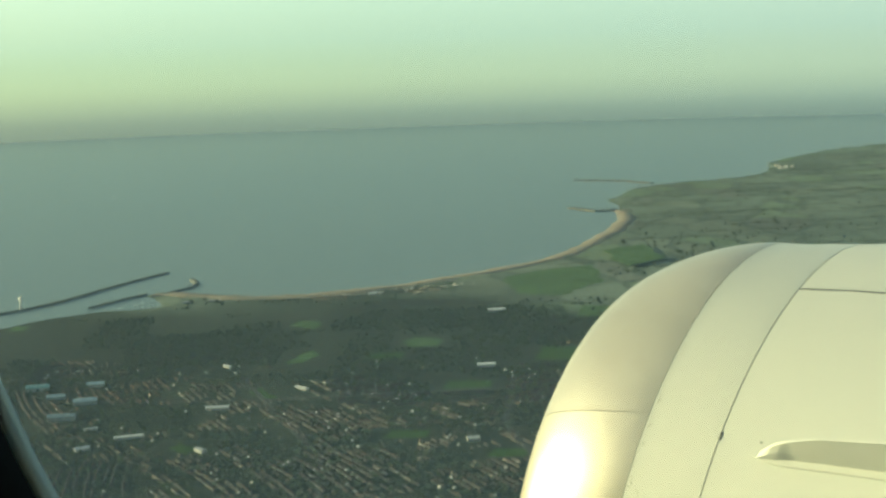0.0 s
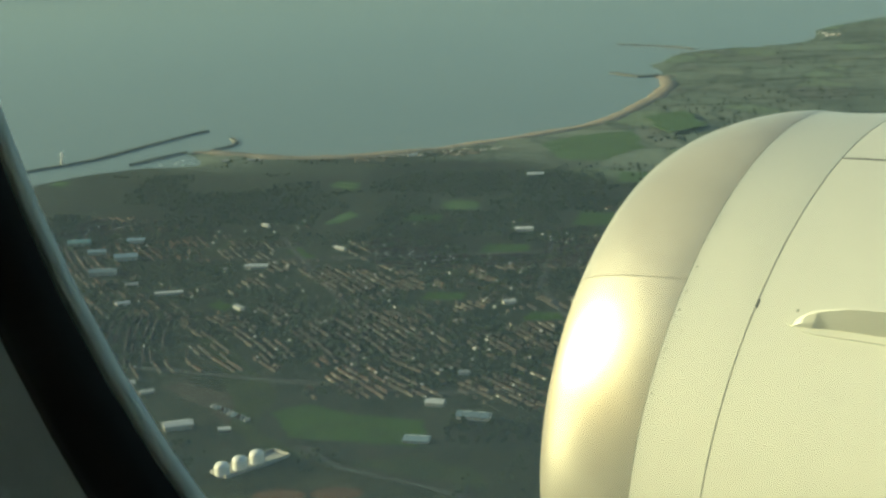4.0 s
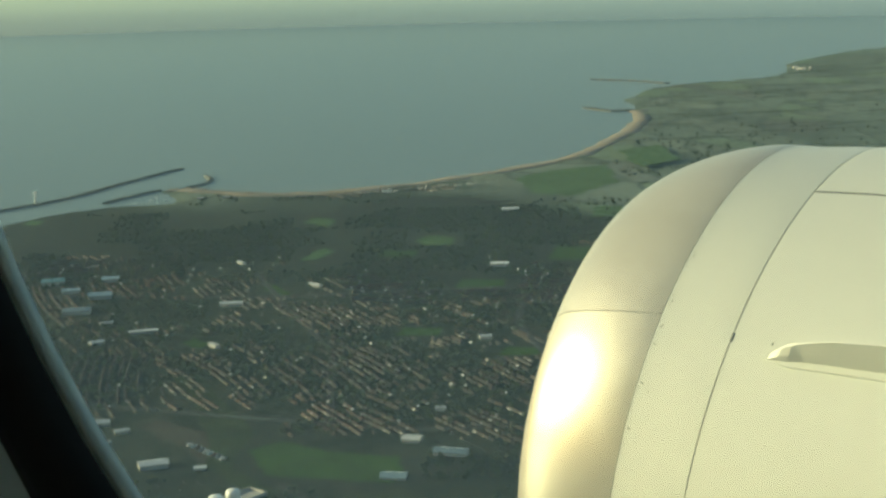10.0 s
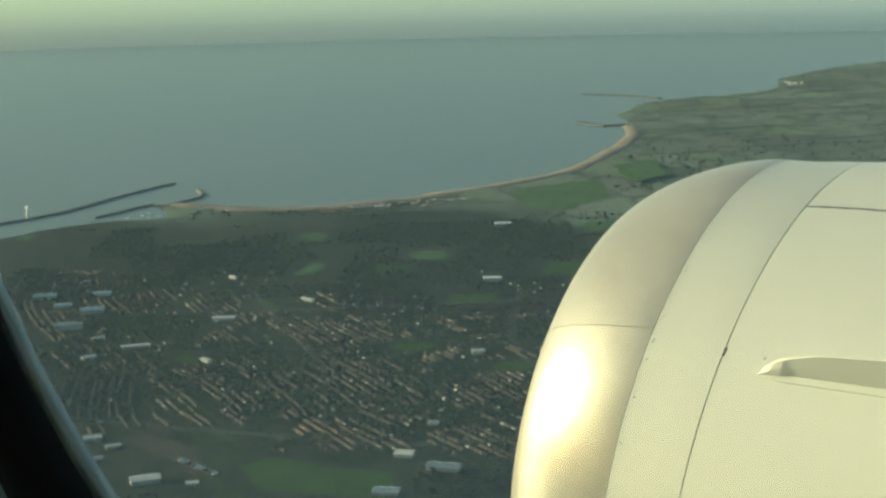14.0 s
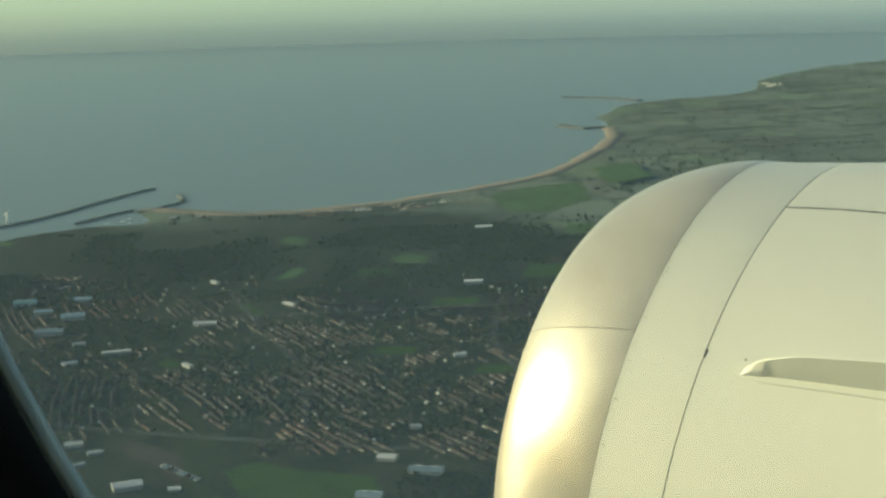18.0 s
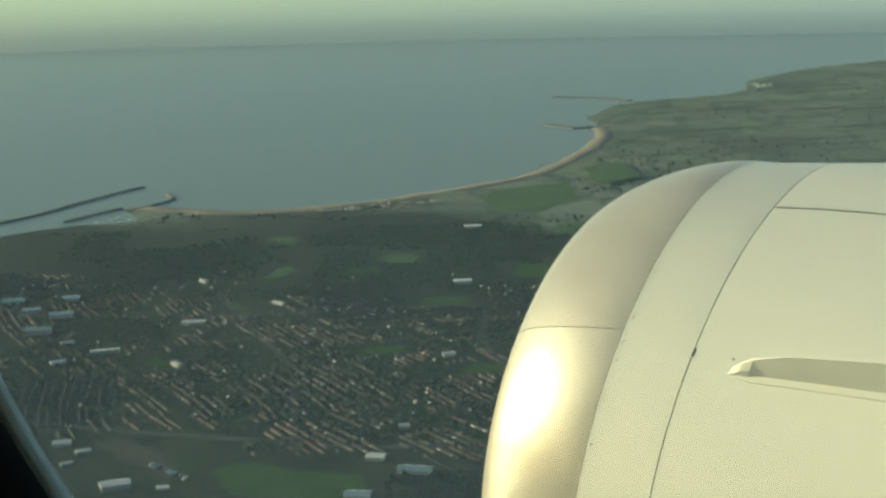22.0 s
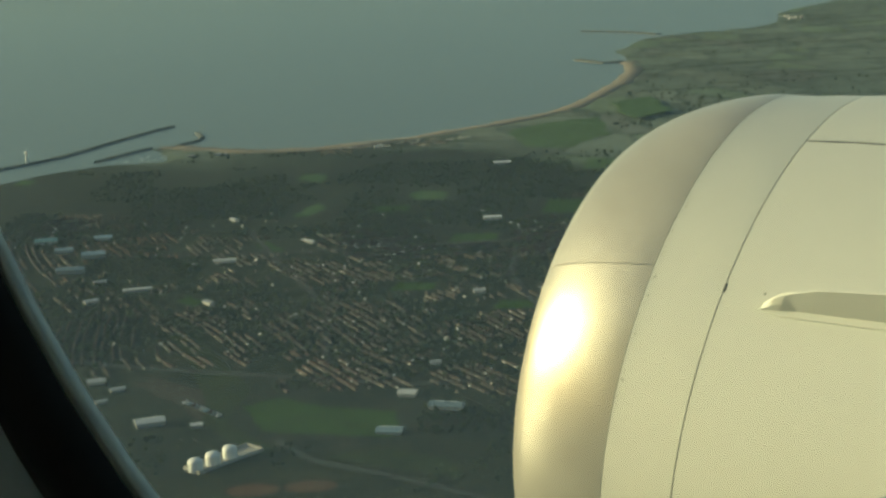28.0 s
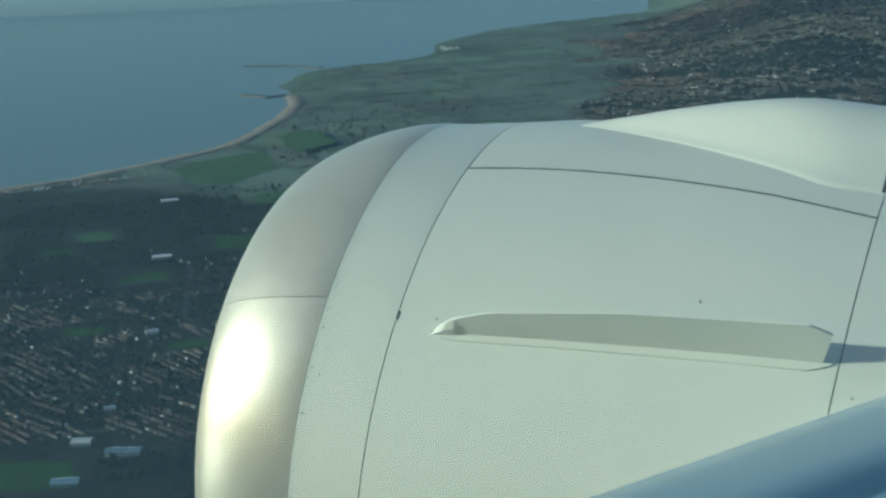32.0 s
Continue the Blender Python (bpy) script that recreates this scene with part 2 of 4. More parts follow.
def water_material():
    m = bpy.data.materials.new("sea_water")
    m.use_nodes = True
    n, l = m.node_tree.nodes, m.node_tree.links
    p = n["Principled BSDF"]
    p.inputs["Roughness"].default_value = 0.38
    p.inputs["IOR"].default_value = 1.33
    p.inputs["Specular IOR Level"].default_value = 0.18
    co = n.new("ShaderNodeTexCoord")
    big = n.new("ShaderNodeTexNoise")
    big.inputs["Scale"].default_value, big.inputs["Detail"].default_value = 0.003, 5
    l.new(co.outputs["Object"], big.inputs["Vector"])
    mix = n.new("ShaderNodeMix")
    mix.data_type = "RGBA"
    mix.inputs["A"].default_value, mix.inputs["B"].default_value = (0.096, 0.131, 0.138, 1), (0.112, 0.148, 0.154, 1)
    l.new(big.outputs["Fac"], mix.inputs["Factor"])
    l.new(mix.outputs["Result"], p.inputs["Base Color"])
    wave = n.new("ShaderNodeTexNoise")
    wave.inputs["Scale"].default_value, wave.inputs["Detail"].default_value = 0.12, 6
    l.new(co.outputs["Object"], wave.inputs["Vector"])
    b = n.new("ShaderNodeBump")
    b.inputs["Strength"].default_value, b.inputs["Distance"].default_value = 0.12, 1.0
    l.new(wave.outputs["Fac"], b.inputs["Height"])
    l.new(b.outputs[0], p.inputs["Normal"])
    return m


def backdrop_material():
    """Hazy sky: a thin glow, through which the sky behind shows, that changes with height and, slowly, from the sun's side to the other."""
    m = bpy.data.materials.new("hazy_distance")
    m.use_nodes = True
    n, l = m.node_tree.nodes, m.node_tree.links
    n.remove(n["Principled BSDF"])
    co = n.new("ShaderNodeTexCoord")
    sep = n.new("ShaderNodeSeparateXYZ")
    l.new(co.outputs["Object"], sep.inputs[0])
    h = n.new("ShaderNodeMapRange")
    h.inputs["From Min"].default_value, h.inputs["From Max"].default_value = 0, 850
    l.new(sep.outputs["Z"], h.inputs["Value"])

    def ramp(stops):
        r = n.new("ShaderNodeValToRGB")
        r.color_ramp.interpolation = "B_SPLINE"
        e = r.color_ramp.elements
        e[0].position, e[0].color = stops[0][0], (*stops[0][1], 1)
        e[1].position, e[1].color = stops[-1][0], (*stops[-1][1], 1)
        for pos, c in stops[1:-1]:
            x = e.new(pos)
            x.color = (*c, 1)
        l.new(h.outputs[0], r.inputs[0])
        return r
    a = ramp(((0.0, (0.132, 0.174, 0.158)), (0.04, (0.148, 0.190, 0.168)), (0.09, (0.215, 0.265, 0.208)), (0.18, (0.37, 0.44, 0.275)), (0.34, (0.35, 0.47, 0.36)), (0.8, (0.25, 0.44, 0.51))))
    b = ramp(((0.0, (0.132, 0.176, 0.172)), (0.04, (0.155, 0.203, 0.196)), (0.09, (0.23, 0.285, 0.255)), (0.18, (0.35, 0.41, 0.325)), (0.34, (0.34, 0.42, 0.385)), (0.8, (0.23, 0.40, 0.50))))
    x = n.new("ShaderNodeMapRange")
    x.inputs["From Min"].default_value, x.inputs["From Max"].default_value = -1500, 1500
    l.new(sep.outputs["X"], x.inputs["Value"])
    mix = n.new("ShaderNodeMix")
    mix.data_type = "RGBA"
    l.new(x.outputs[0], mix.inputs["Factor"])
    l.new(a.outputs[0], mix.inputs["A"])
    l.new(b.outputs[0], mix.inputs["B"])
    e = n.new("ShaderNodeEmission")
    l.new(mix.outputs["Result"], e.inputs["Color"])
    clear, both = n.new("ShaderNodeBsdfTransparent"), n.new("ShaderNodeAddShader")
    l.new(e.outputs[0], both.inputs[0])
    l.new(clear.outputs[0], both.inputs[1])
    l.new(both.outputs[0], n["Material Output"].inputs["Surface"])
    return m


def pane_material():
    """Acrylic: clear, with a milky veil, lit by the sky, added in place of air haze."""
    m = bpy.data.materials.new("acrylic_pane_with_haze_veil")
    m.use_nodes = True
    n, l = m.node_tree.nodes, m.node_tree.links
    n.remove(n["Principled BSDF"])
    clear, milk = n.new("ShaderNodeBsdfTransparent"), n.new("ShaderNodeBsdfTranslucent")
    clear.inputs["Color"].default_value = (0.93, 0.96, 0.92, 1)
    milk.inputs["Color"].default_value = (0.87, 0.97, 0.94, 1)
    co, t = n.new("ShaderNodeTexCoord"), n.new("ShaderNodeTexNoise")
    t.inputs["Scale"].default_value = 14
    l.new(co.outputs["Object"], t.inputs["Vector"])
    r = n.new("ShaderNodeMapRange")
    r.inputs["To Min"].default_value, r.inputs["To Max"].default_value = 0.075, 0.114
    l.new(t.outputs["Fac"], r.inputs["Value"])
    mix = n.new("ShaderNodeMixShader")
    l.new(r.outputs[0], mix.inputs["Fac"])
    l.new(clear.outputs[0], mix.inputs[1])
    l.new(milk.outputs[0], mix.inputs[2])
    l.new(mix.outputs[0], n["Material Output"].inputs["Surface"])
    return m


M_GROUND, M_WATER, M_FAR, M_PANE = ground_material(), water_material(), backdrop_material(), pane_material()

# ---- building helpers ----


def mesh_of(name, verts, faces, material, smooth=False):
    me = bpy.data.meshes.new(name)
    me.from_pydata([tuple(v) for v in verts], [], [tuple(f) for f in faces])
    me.materials.append(material)
    if smooth:
        me.polygons.foreach_set("use_smooth", [True] * len(me.polygons))
    me.update()
    return me


def part(name, me, parent, label="", m=None):
    """One mesh object under a thing or under a part."""
    ob = new(name, me)
    ob.parent = parent
    if m is not None:
        ob.matrix_basis = m
    if label:
        ob["label"] = label
    return ob


def thing(name, m, label, category, group="", kind=""):
    ob = new(name)
    ob.empty_display_size = 0.5
    ob.matrix_world = m
    return tagged(ob, label, category, group, kind)


def setting(name, me, label, m=None):
    ob = new(name, me)
    if m is not None:
        ob.matrix_world = m
    return tagged(ob, label, name.split("_")[0], kind="structure")


def bm_mesh(name, bm, material, smooth=False):
    me = bpy.data.meshes.new(name)
    bm.to_mesh(me)
    bm.free()
    me.materials.append(material)
    if smooth:
        me.polygons.foreach_set("use_smooth", [True] * len(me.polygons))
    return me


def grid_faces(nu, nv, wrap=False):
    f = []
    for i in range(nu - 1):
        for j in range(nv if wrap else nv - 1):
            k = (j + 1) % nv
            f.append((i * nv + j, (i + 1) * nv + j, (i + 1) * nv + k, i * nv + k))
    return f


def box_bm(bm, cx, cy, cz, sx, sy, sz, bevel=0.0, turn=0.0):
    r = bmesh.ops.create_cube(bm, size=1, matrix=Matrix.Translation((cx, cy, cz)) @ Matrix.Rotation(turn, 4, "Z") @ Matrix.Diagonal((sx, sy, sz, 1)))
    if bevel:
        ed = {e for v in r["verts"] for e in v.link_edges}
        bmesh.ops.bevel(bm, geom=list(ed), offset=bevel, segments=2, affect="EDGES", profile=0.6)


def tube_bm(bm, r0, r1, z0, z1, seg=24, x=0, y=0):
    bmesh.ops.create_cone(bm, cap_ends=True, segments=seg, radius1=r0, radius2=r1, depth=z1 - z0, matrix=Matrix.Translation((x, y, (z0 + z1) / 2)))


def smoothstep(a, b, v):
    t = np.clip((v - a) / (b - a), 0, 1)
    return t * t * (3 - 2 * t)


def value_noise(x, y, cell, seed=0):
    """Smooth noise in 0..1 on the plan."""
    x, y = np.asarray(x, float) / cell, np.asarray(y, float) / cell
    i, j = np.floor(x), np.floor(y)
    u, v = x - i, y - j
    u, v = u * u * (3 - 2 * u), v * v * (3 - 2 * v)

    def h(a, b):
        s = np.sin(a * 127.1 + b * 311.7 + seed * 74.7) * 43758.5453
        return s - np.floor(s)
    return (h(i, j) * (1 - u) + h(i + 1, j) * u) * (1 - v) + (h(i, j + 1) * (1 - u) + h(i + 1, j + 1) * u) * v


# ---- the lie of the land ----
# shoreline: river bank, harbour, beach, headlands, then round behind the land
COAST = [(-60, 0), (-35, 350), (-92, 486), (-118, 541), (-152, 606), (-178, 655), (-206, 700), (-240, 780), (-285, 900), (-335, 1040),
         (-372, 1160), (-395, 1240), (-390, 1306), (-379, 1321), (-362, 1351), (-330, 1372), (-312, 1385), (-287, 1388), (-263, 1391), (-258, 1417), (-272, 1445), (-290, 1472),
         (-288, 1480), (-271, 1480), (-251, 1466), (-210, 1446), (-170, 1434), (-132, 1438), (-100, 1449), (-68, 1465), (-35, 1486), (-1, 1515), (28, 1543), (59, 1571),
         (94, 1604), (124, 1644), (147, 1688), (176, 1759), (205, 1843), (234, 1936), (254, 2034), (261, 2129), (269, 2225), (264, 2288), (287, 2337),
         (312, 2429), (348, 2493), (403, 2544), (466, 2572), (522, 2615), (569, 2651), (619, 2739), (653, 2913), (705, 3021), (770, 3100), (867, 3248), (995, 3359)]
CLOSE = [(1300, 3560), (1900, 3900), (5200, 4300), (5200, -5200), (-400, -5200)]


def shore_distance(x, y):
    """Metres inland of the shore; negative at sea."""
    ring = np.array(COAST + CLOSE, float)
    best = np.full(x.shape, 1e9)
    inside = np.zeros(x.shape, bool)
    for (x0, y0), (x1, y1) in zip(ring, np.roll(ring, -1, 0)):
        dx, dy = x1 - x0, y1 - y0
        t = np.clip(((x - x0) * dx + (y - y0) * dy) / (dx * dx + dy * dy), 0, 1)
        best = np.minimum(best, np.hypot(x - x0 - t * dx, y - y0 - t * dy))
        if y0 != y1:
            inside ^= ((y0 > y) != (y1 > y)) & (x < x0 + (y - y0) * dx / dy)
    return np.where(inside, best, -best)


def inland(x, y):
    x, y = np.asarray(x, float), np.asarray(y, float)
    wob = (value_noise(x, y, 60, 1) - 0.5) * 14 + (value_noise(x, y, 18, 2) - 0.5) * 5
    return shore_distance(x, y) + wob * smoothstep(500, 1500, y)


def height(x, y, d):
    side = x / np.maximum(y, 1)
    hill = 0.018 * np.clip(d - 60, 0, 800) * smoothstep(1500, 2300, y)                                # land that climbs gently from the bay
    hill = hill + 0.07 * np.clip(y - 1500, 0, 1500) * smoothstep(0.36, 0.52, side)                    # the higher ground behind the eastern suburbs
    return np.where(d > 0, np.minimum(1.5, 0.12 * d), np.maximum(-4.0, 0.25 * d)) + hill


def ground_z(x, y):
    x, y = np.asarray(x, float), np.asarray(y, float)
    return height(x, y, inland(x, y))


def built_up(x, y):
    """Where gardens, yards and woods darken the ground, 0 to 1."""
    x, y = np.asarray(x, float), np.asarray(y, float)
    town = smoothstep(1500, 1370, y + 0.9 * np.maximum(x, 0) + (value_noise(x, y, 120, 5) - 0.5) * 140)
    return np.maximum(town * (0.94 + 0.06 * smoothstep(0.25, 0.5, value_noise(x, y, 60, 6))), houses_at(x, y))


def houses_at(x, y):
    """Where houses stand, 0 to 1."""
    x, y = np.asarray(x, float), np.asarray(y, float)
    town = smoothstep(1150, 1000, y + 0.12 * x + (value_noise(x, y, 120, 5) - 0.5) * 240) * smoothstep(420, 520, y)
    patch = np.maximum(smoothstep(0.20, 0.36, value_noise(x, y, 95, 7)), 0.8 * smoothstep(1000, 800, y))
    seaside = 1.2 * np.exp(-((x + 55) / 75) ** 2 - ((y - 1430 - 0.35 * (x + 55)) / 22) ** 2)
    side = x / np.maximum(y, 1)
    east = smoothstep(0.335, 0.365, side + (value_noise(x, y, 110, 9) - 0.5) * 0.08) * smoothstep(3400, 3000, y) * smoothstep(0.14, 0.26, value_noise(x, y, 160, 9))
    return np.clip(np.maximum(np.maximum(town * patch, seaside), east), 0, 1)


# the ground: one sheet, fine where it is looked at, that reaches the horizon
ang = np.radians(np.concatenate([np.arange(-28, 36, 0.22), np.arange(36, 332, 4.0)]))
rad = np.concatenate([[1, 150, 300], 1 / np.linspace(1 / 400, 1 / 4900, 330)])
A, R = np.meshgrid(ang, rad)
GX, GY = R * np.sin(A), R * np.cos(A)
D = inland(GX, GY)
GZ = height(GX, GY, D)
me = mesh_of("ground", np.stack([GX, GY, GZ], -1).reshape(-1, 3), grid_faces(len(rad), len(ang), True), M_GROUND, True)
me.attributes.new("built_up", "FLOAT", "POINT").data.foreach_set("value", built_up(GX, GY).ravel().astype(np.float32))
setting("ground", me, "dark green farmland and town ground along the coast")
bm = bmesh.new()
bmesh.ops.create_circle(bm, cap_ends=True, segments=256, radius=4946)
setting("water", bm_mesh("water", bm, M_WATER), "calm grey-green sea and river water")
# a glowing sheet that stands in for the hazy distance behind it all
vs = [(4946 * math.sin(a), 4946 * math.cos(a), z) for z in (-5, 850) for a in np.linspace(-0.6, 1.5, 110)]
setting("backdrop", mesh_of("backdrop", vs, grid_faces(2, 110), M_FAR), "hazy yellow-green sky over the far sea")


def flat_shape(name, pts, z, material, label, cuts=5, rough=1.5, seed=0):
    """A level patch of ground with a slightly ragged edge and a thin side."""
    rnd = random.Random(seed)
    ring = []
    for (x0, y0), (x1, y1) in zip(pts, pts[1:] + pts[:1]):
        for k in range(cuts):
            t = k / cuts
            ring.append((x0 + (x1 - x0) * t + rnd.uniform(-rough, rough), y0 + (y1 - y0) * t + rnd.uniform(-rough, rough)))
    n = len(ring)
    v = [(x, y, z) for x, y in ring] + [(x, y, z - 0.6) for x, y in ring]
    f = [tuple(range(n))] + [(i, i + n, (i + 1) % n + n, (i + 1) % n) for i in range(n)]
    return setting(name, mesh_of(name, v, f, material), label)


def strip(pts, width, z, drop=0.5, wob=0.0, seed=0):
    """Vertices and faces of a road-like strip along a line."""
    rnd = random.Random(seed)
    fine = []
    for (x0, y0), (x1, y1) in zip(pts, pts[1:]):
        k = max(2, int(math.hypot(x1 - x0, y1 - y0) / 14))
        fine += [(x0 + (x1 - x0) * i / k, y0 + (y1 - y0) * i / k) for i in range(k)]
    fine.append(pts[-1])
    v = []
    for i, (x, y) in enumerate(fine):
        a, b = fine[max(0, i - 1)], fine[min(len(fine) - 1, i + 1)]
        s = math.hypot(b[0] - a[0], b[1] - a[1])
        nx, ny = (b[1] - a[1]) / s, -(b[0] - a[0]) / s
        w0, w1 = width / 2 + rnd.uniform(-wob, wob), width / 2 + rnd.uniform(-wob, wob)
        v += [(x - nx * (w0 + drop), y - ny * (w0 + drop), z - drop), (x - nx * w0, y - ny * w0, z + rnd.uniform(-wob, wob) * 0.1),
              (x + nx * w1, y + ny * w1, z + rnd.uniform(-wob, wob) * 0.1), (x + nx * (w1 + drop), y + ny * (w1 + drop), z - drop)]
    return v, grid_faces(len(fine), 4)


# ---- the aircraft: engine, wing, cabin wall with its window ----
XL, XA, XC = -0.294, 0.0, 1.585      # the joints of the cowling along its axis


def barrel_r(x):
    return 1.2735 - 0.004 * (x < -0.1) + 0.0118 * max(x, 0.0) - 0.05 * max(x - 2.0, 0) ** 2


def on_barrel(x, a, lift=0.0):
    r = barrel_r(x) + lift + (0.070 * min(max(x, 0.0), 1.2) - 0.009) * max(0.0, math.sin(a)) ** 6
    crest = float(np.interp(x, [-0.294, -0.2, -0.09, 0.04, 0.2, 0.4], [-0.0176, 0.0, 0.024, 0.050, 0.070, 0.083]))   # the top rises towards the pylon
    r += crest * max(0.0, math.cos(a - 1.25)) ** 8 + 0.014 * min(1.0, max(0.0, -x / 0.294)) * max(0.0, math.cos(a - 2.05)) ** 8
    return (x, r * math.cos(a), r * math.sin(a))


def shell(name, xs, a0, a1, material, parent, label="", na=96, lift=0.0, thick=0.012):
    """A curved cowl panel between two angles, with turned-in edges."""
    v = [on_barrel(x, a, lift) for x in xs for a in np.linspace(a0(x) if callable(a0) else a0, a1(x) if callable(a1) else a1, na)]
    f = grid_faces(len(xs), na)
    n0 = len(v)
    rim = [i for i in range(na)] + [i * na + na - 1 for i in range(1, len(xs))] + [(len(xs) - 1) * na + j for j in range(na - 2, -1, -1)] + [i * na for i in range(len(xs) - 2, 0, -1)]
    for i in rim:
        x, y, z = v[i]
        s = 1 - thick / math.hypot(y, z)
        v += [(x, y, z), (x, y * s, z * s)]
    k = len(rim)
    f += [(n0 + 2 * i, n0 + 2 * ((i + 1) % k), n0 + 2 * ((i + 1) % k) + 1, n0 + 2 * i + 1) for i in range(k)]
    return part(name, mesh_of(name, v, f, material, True), parent, label)


engine = thing("jet_engine", AIR, "cream-white jet engine nacelle with bare metal intake lip under the wing", "aircraft engine")
GAP = 0.0025


def lip_point(s, a):
    """The intake lip: outer face, rounded front, and the inside of the intake."""
    L = 0.4486 - 0.0273 * math.cos(a) + 0.0904 * math.sin(a)
    b = max(0.05, 0.185 + 0.0592 * math.cos(a) + 0.137 * math.sin(a))
    L, n = max(L, 0.3), 1.7 - 0.16 * max(0.0, math.sin(a)) ** 2
    if s <= math.pi / 2:
        x = XL - L * max(0.0, math.sin(s)) ** (2 / n)
        r = 1.2695 - b * (1 - max(0.0, math.cos(s)) ** (2 / n))
    else:
        u = s - math.pi / 2
        x = XL - L + 0.45 * (1 - math.cos(u))
        r = 1.2695 - b - 0.16 * math.sin(u)
    r -= 0.009 * max(0.0, math.sin(a)) ** 6 + 0.0176 * max(0.0, math.cos(a - 1.25)) ** 8 - 0.014 * max(0.0, math.cos(a - 2.05)) ** 8
    return (x, r * math.cos(a), r * math.sin(a))


def lip_piece(name, side, label):
    """Half of the lip, above (-1) or below (1) the joint, which droops a little towards the front."""
    ss = np.concatenate([np.linspace(0, math.pi / 2, 26), np.linspace(math.pi / 2, math.pi, 14)[1:]])
    v = []
    for s in ss:
        j = 2.566 + 0.055 * min(s, math.pi / 2)
        v += [lip_point(s, a) for a in np.linspace(j + side * 0.0011, j + side * math.pi * (0.92 if side < 0 else 1.08), 70)]
    part(name, mesh_of(name, v, grid_faces(len(ss), 70), M_LIP, True), engine, label)


lip_piece("lip_segment", -1, "bare metal upper intake lip, dull sheen")
lip_piece("lip_segment", 1, "bare metal lower intake lip with sun glare")
shell("forward_cowl", [XL + GAP, -0.2, -0.1, XA - GAP], -1.6, 4.68, M_PAINT, engine, na=160)


def split(x):
    """Angle of the lengthwise joint between the upper panel and the fan cowl door."""
    return 1.981 - 0.1877 * x + 0.1723 * x * x - 0.0368 * x ** 3


shell("upper_cowl_panel", list(np.linspace(XA + GAP, XC - GAP, 9)), 0.4, lambda x: split(x) - 0.003, M_PAINT, engine, na=60)
shell("fan_cowl_door", list(np.linspace(XA + GAP, XC - GAP, 9)), lambda x: split(x) + 0.003, 5.4, M_PAINT, engine, na=110)
shell("reverser_cowl", list(np.linspace(XC + GAP, 3.4, 9)), 0.4, 5.4, M_PAINT, engine, na=110)
# dark strip added over the gap to draw the joint's shade
v = [on_barrel(x, split(x) + u, l) for x in np.linspace(XA + GAP, XC - GAP, 40) for u, l in ((-0.0038, -0.004), (-0.0028, 0.0015), (0.0028, 0.0015), (0.0038, -0.004))]
part("joint_seal", mesh_of("joint_seal", v, grid_faces(40, 4), M_DARK), engine, "thin dark strip drawing the gap of the joint")
aa, xs = np.linspace(0, 2 * math.pi, 96, endpoint=False), np.linspace(XL - 0.02, 3.3, 12)
v = [on_barrel(x, a, -0.011) for x in xs for a in aa]
part("inner_barrel", mesh_of("inner_barrel", v, grid_faces(len(xs), 96, True), M_DARK, True), engine)
bm = bmesh.new()
bmesh.ops.create_circle(bm, cap_ends=True, segments=64, radius=1.1, matrix=pose(0.1, 0, 0, 0, 90, 0))
part("fan_face", bm_mesh("fan_face", bm, M_DARK), engine)
# pylon fairing on the top of the cowling
xs, aa = np.linspace(0.30, 3.3, 40), np.linspace(-1, 1, 41)
v = []
for x in xs:
    g = min(1.0, max(0.0, (x - 0.30) / 1.06))
    half, rise = 0.012 + 0.29 * g ** 1.05, 0.165 * math.sin(g * math.pi / 2) ** 1.1
    for u in aa:
        bump = 0.5 * (1 + math.cos(math.pi * u))
        a = math.pi / 2 + u * half
        v.append(on_barrel(x, a, 0.003 + rise * bump ** 0.85 - 0.02 * (abs(u) > 0.99)))
part("pylon_fairing", mesh_of("pylon_fairing", v, grid_faces(40, 41), M_PAINT, True), engine, "smooth white pylon fairing")
v = []
for u in np.linspace(-0.1, 0.96, 30):
    bump = 0.5 * (1 + math.cos(math.pi * u))
    for x, l in ((1.572, 0.0), (1.576, 0.0035), (1.582, 0.0035), (1.586, 0.0)):
        v.append(on_barrel(x, math.pi / 2 + u * 0.302, 0.003 + 0.165 * bump ** 0.85 + l))
part("fairing_seal", mesh_of("fairing_seal", v, grid_faces(30, 4), M_DARK), engine, "thin dark joint across the fairing")
v = [on_barrel(x, a, 0.0006) for x, a in ((-0.155, 1.99), (-0.130, 1.965), (-0.098, 1.93), (-0.092, 1.934), (-0.122, 1.972), (-0.150, 2.0))]
part("scuff_mark", mesh_of("scuff_mark", v, [(0, 1, 4, 5), (1, 2, 3, 4)], M_STRAKE), engine, "faint grey scuff")
# strake: a thin fin that stands out from the cowl, on a narrow foot
fin, n = [], 36
for side in (-1, 1):
    for i in range(n + 1):
        x = 0.15 + (1.53 - 0.15) * i / n
        a = 2.604 - 0.16 * (i / n) + 0.023 * (i / n) ** 2
        h = float(np.interp(x, [0.15, 0.2, 0.35, 0.83, 1.5], [0.03, 0.09, 0.142, 0.19, 0.212]))
        if i > n - 2:
            h -= 0.02 * (i - n + 2)
        t = 0.016 - 0.006 * (h > 0.1)
        for w in (0.0, 0.06, 0.5, 0.94, 1.0):
            th = side * t * (1 if w < 0.9 else 0.4) * (1.6 if w == 0 else 1)
            r = barrel_r(x) - 0.004
            fin.append((x + 0.03 * w, r * math.cos(a) - 0.643 * h * w - th * 0.766, r * math.sin(a) + 0.766 * h * w - th * 0.643))
m5 = (n + 1) * 5
f = []
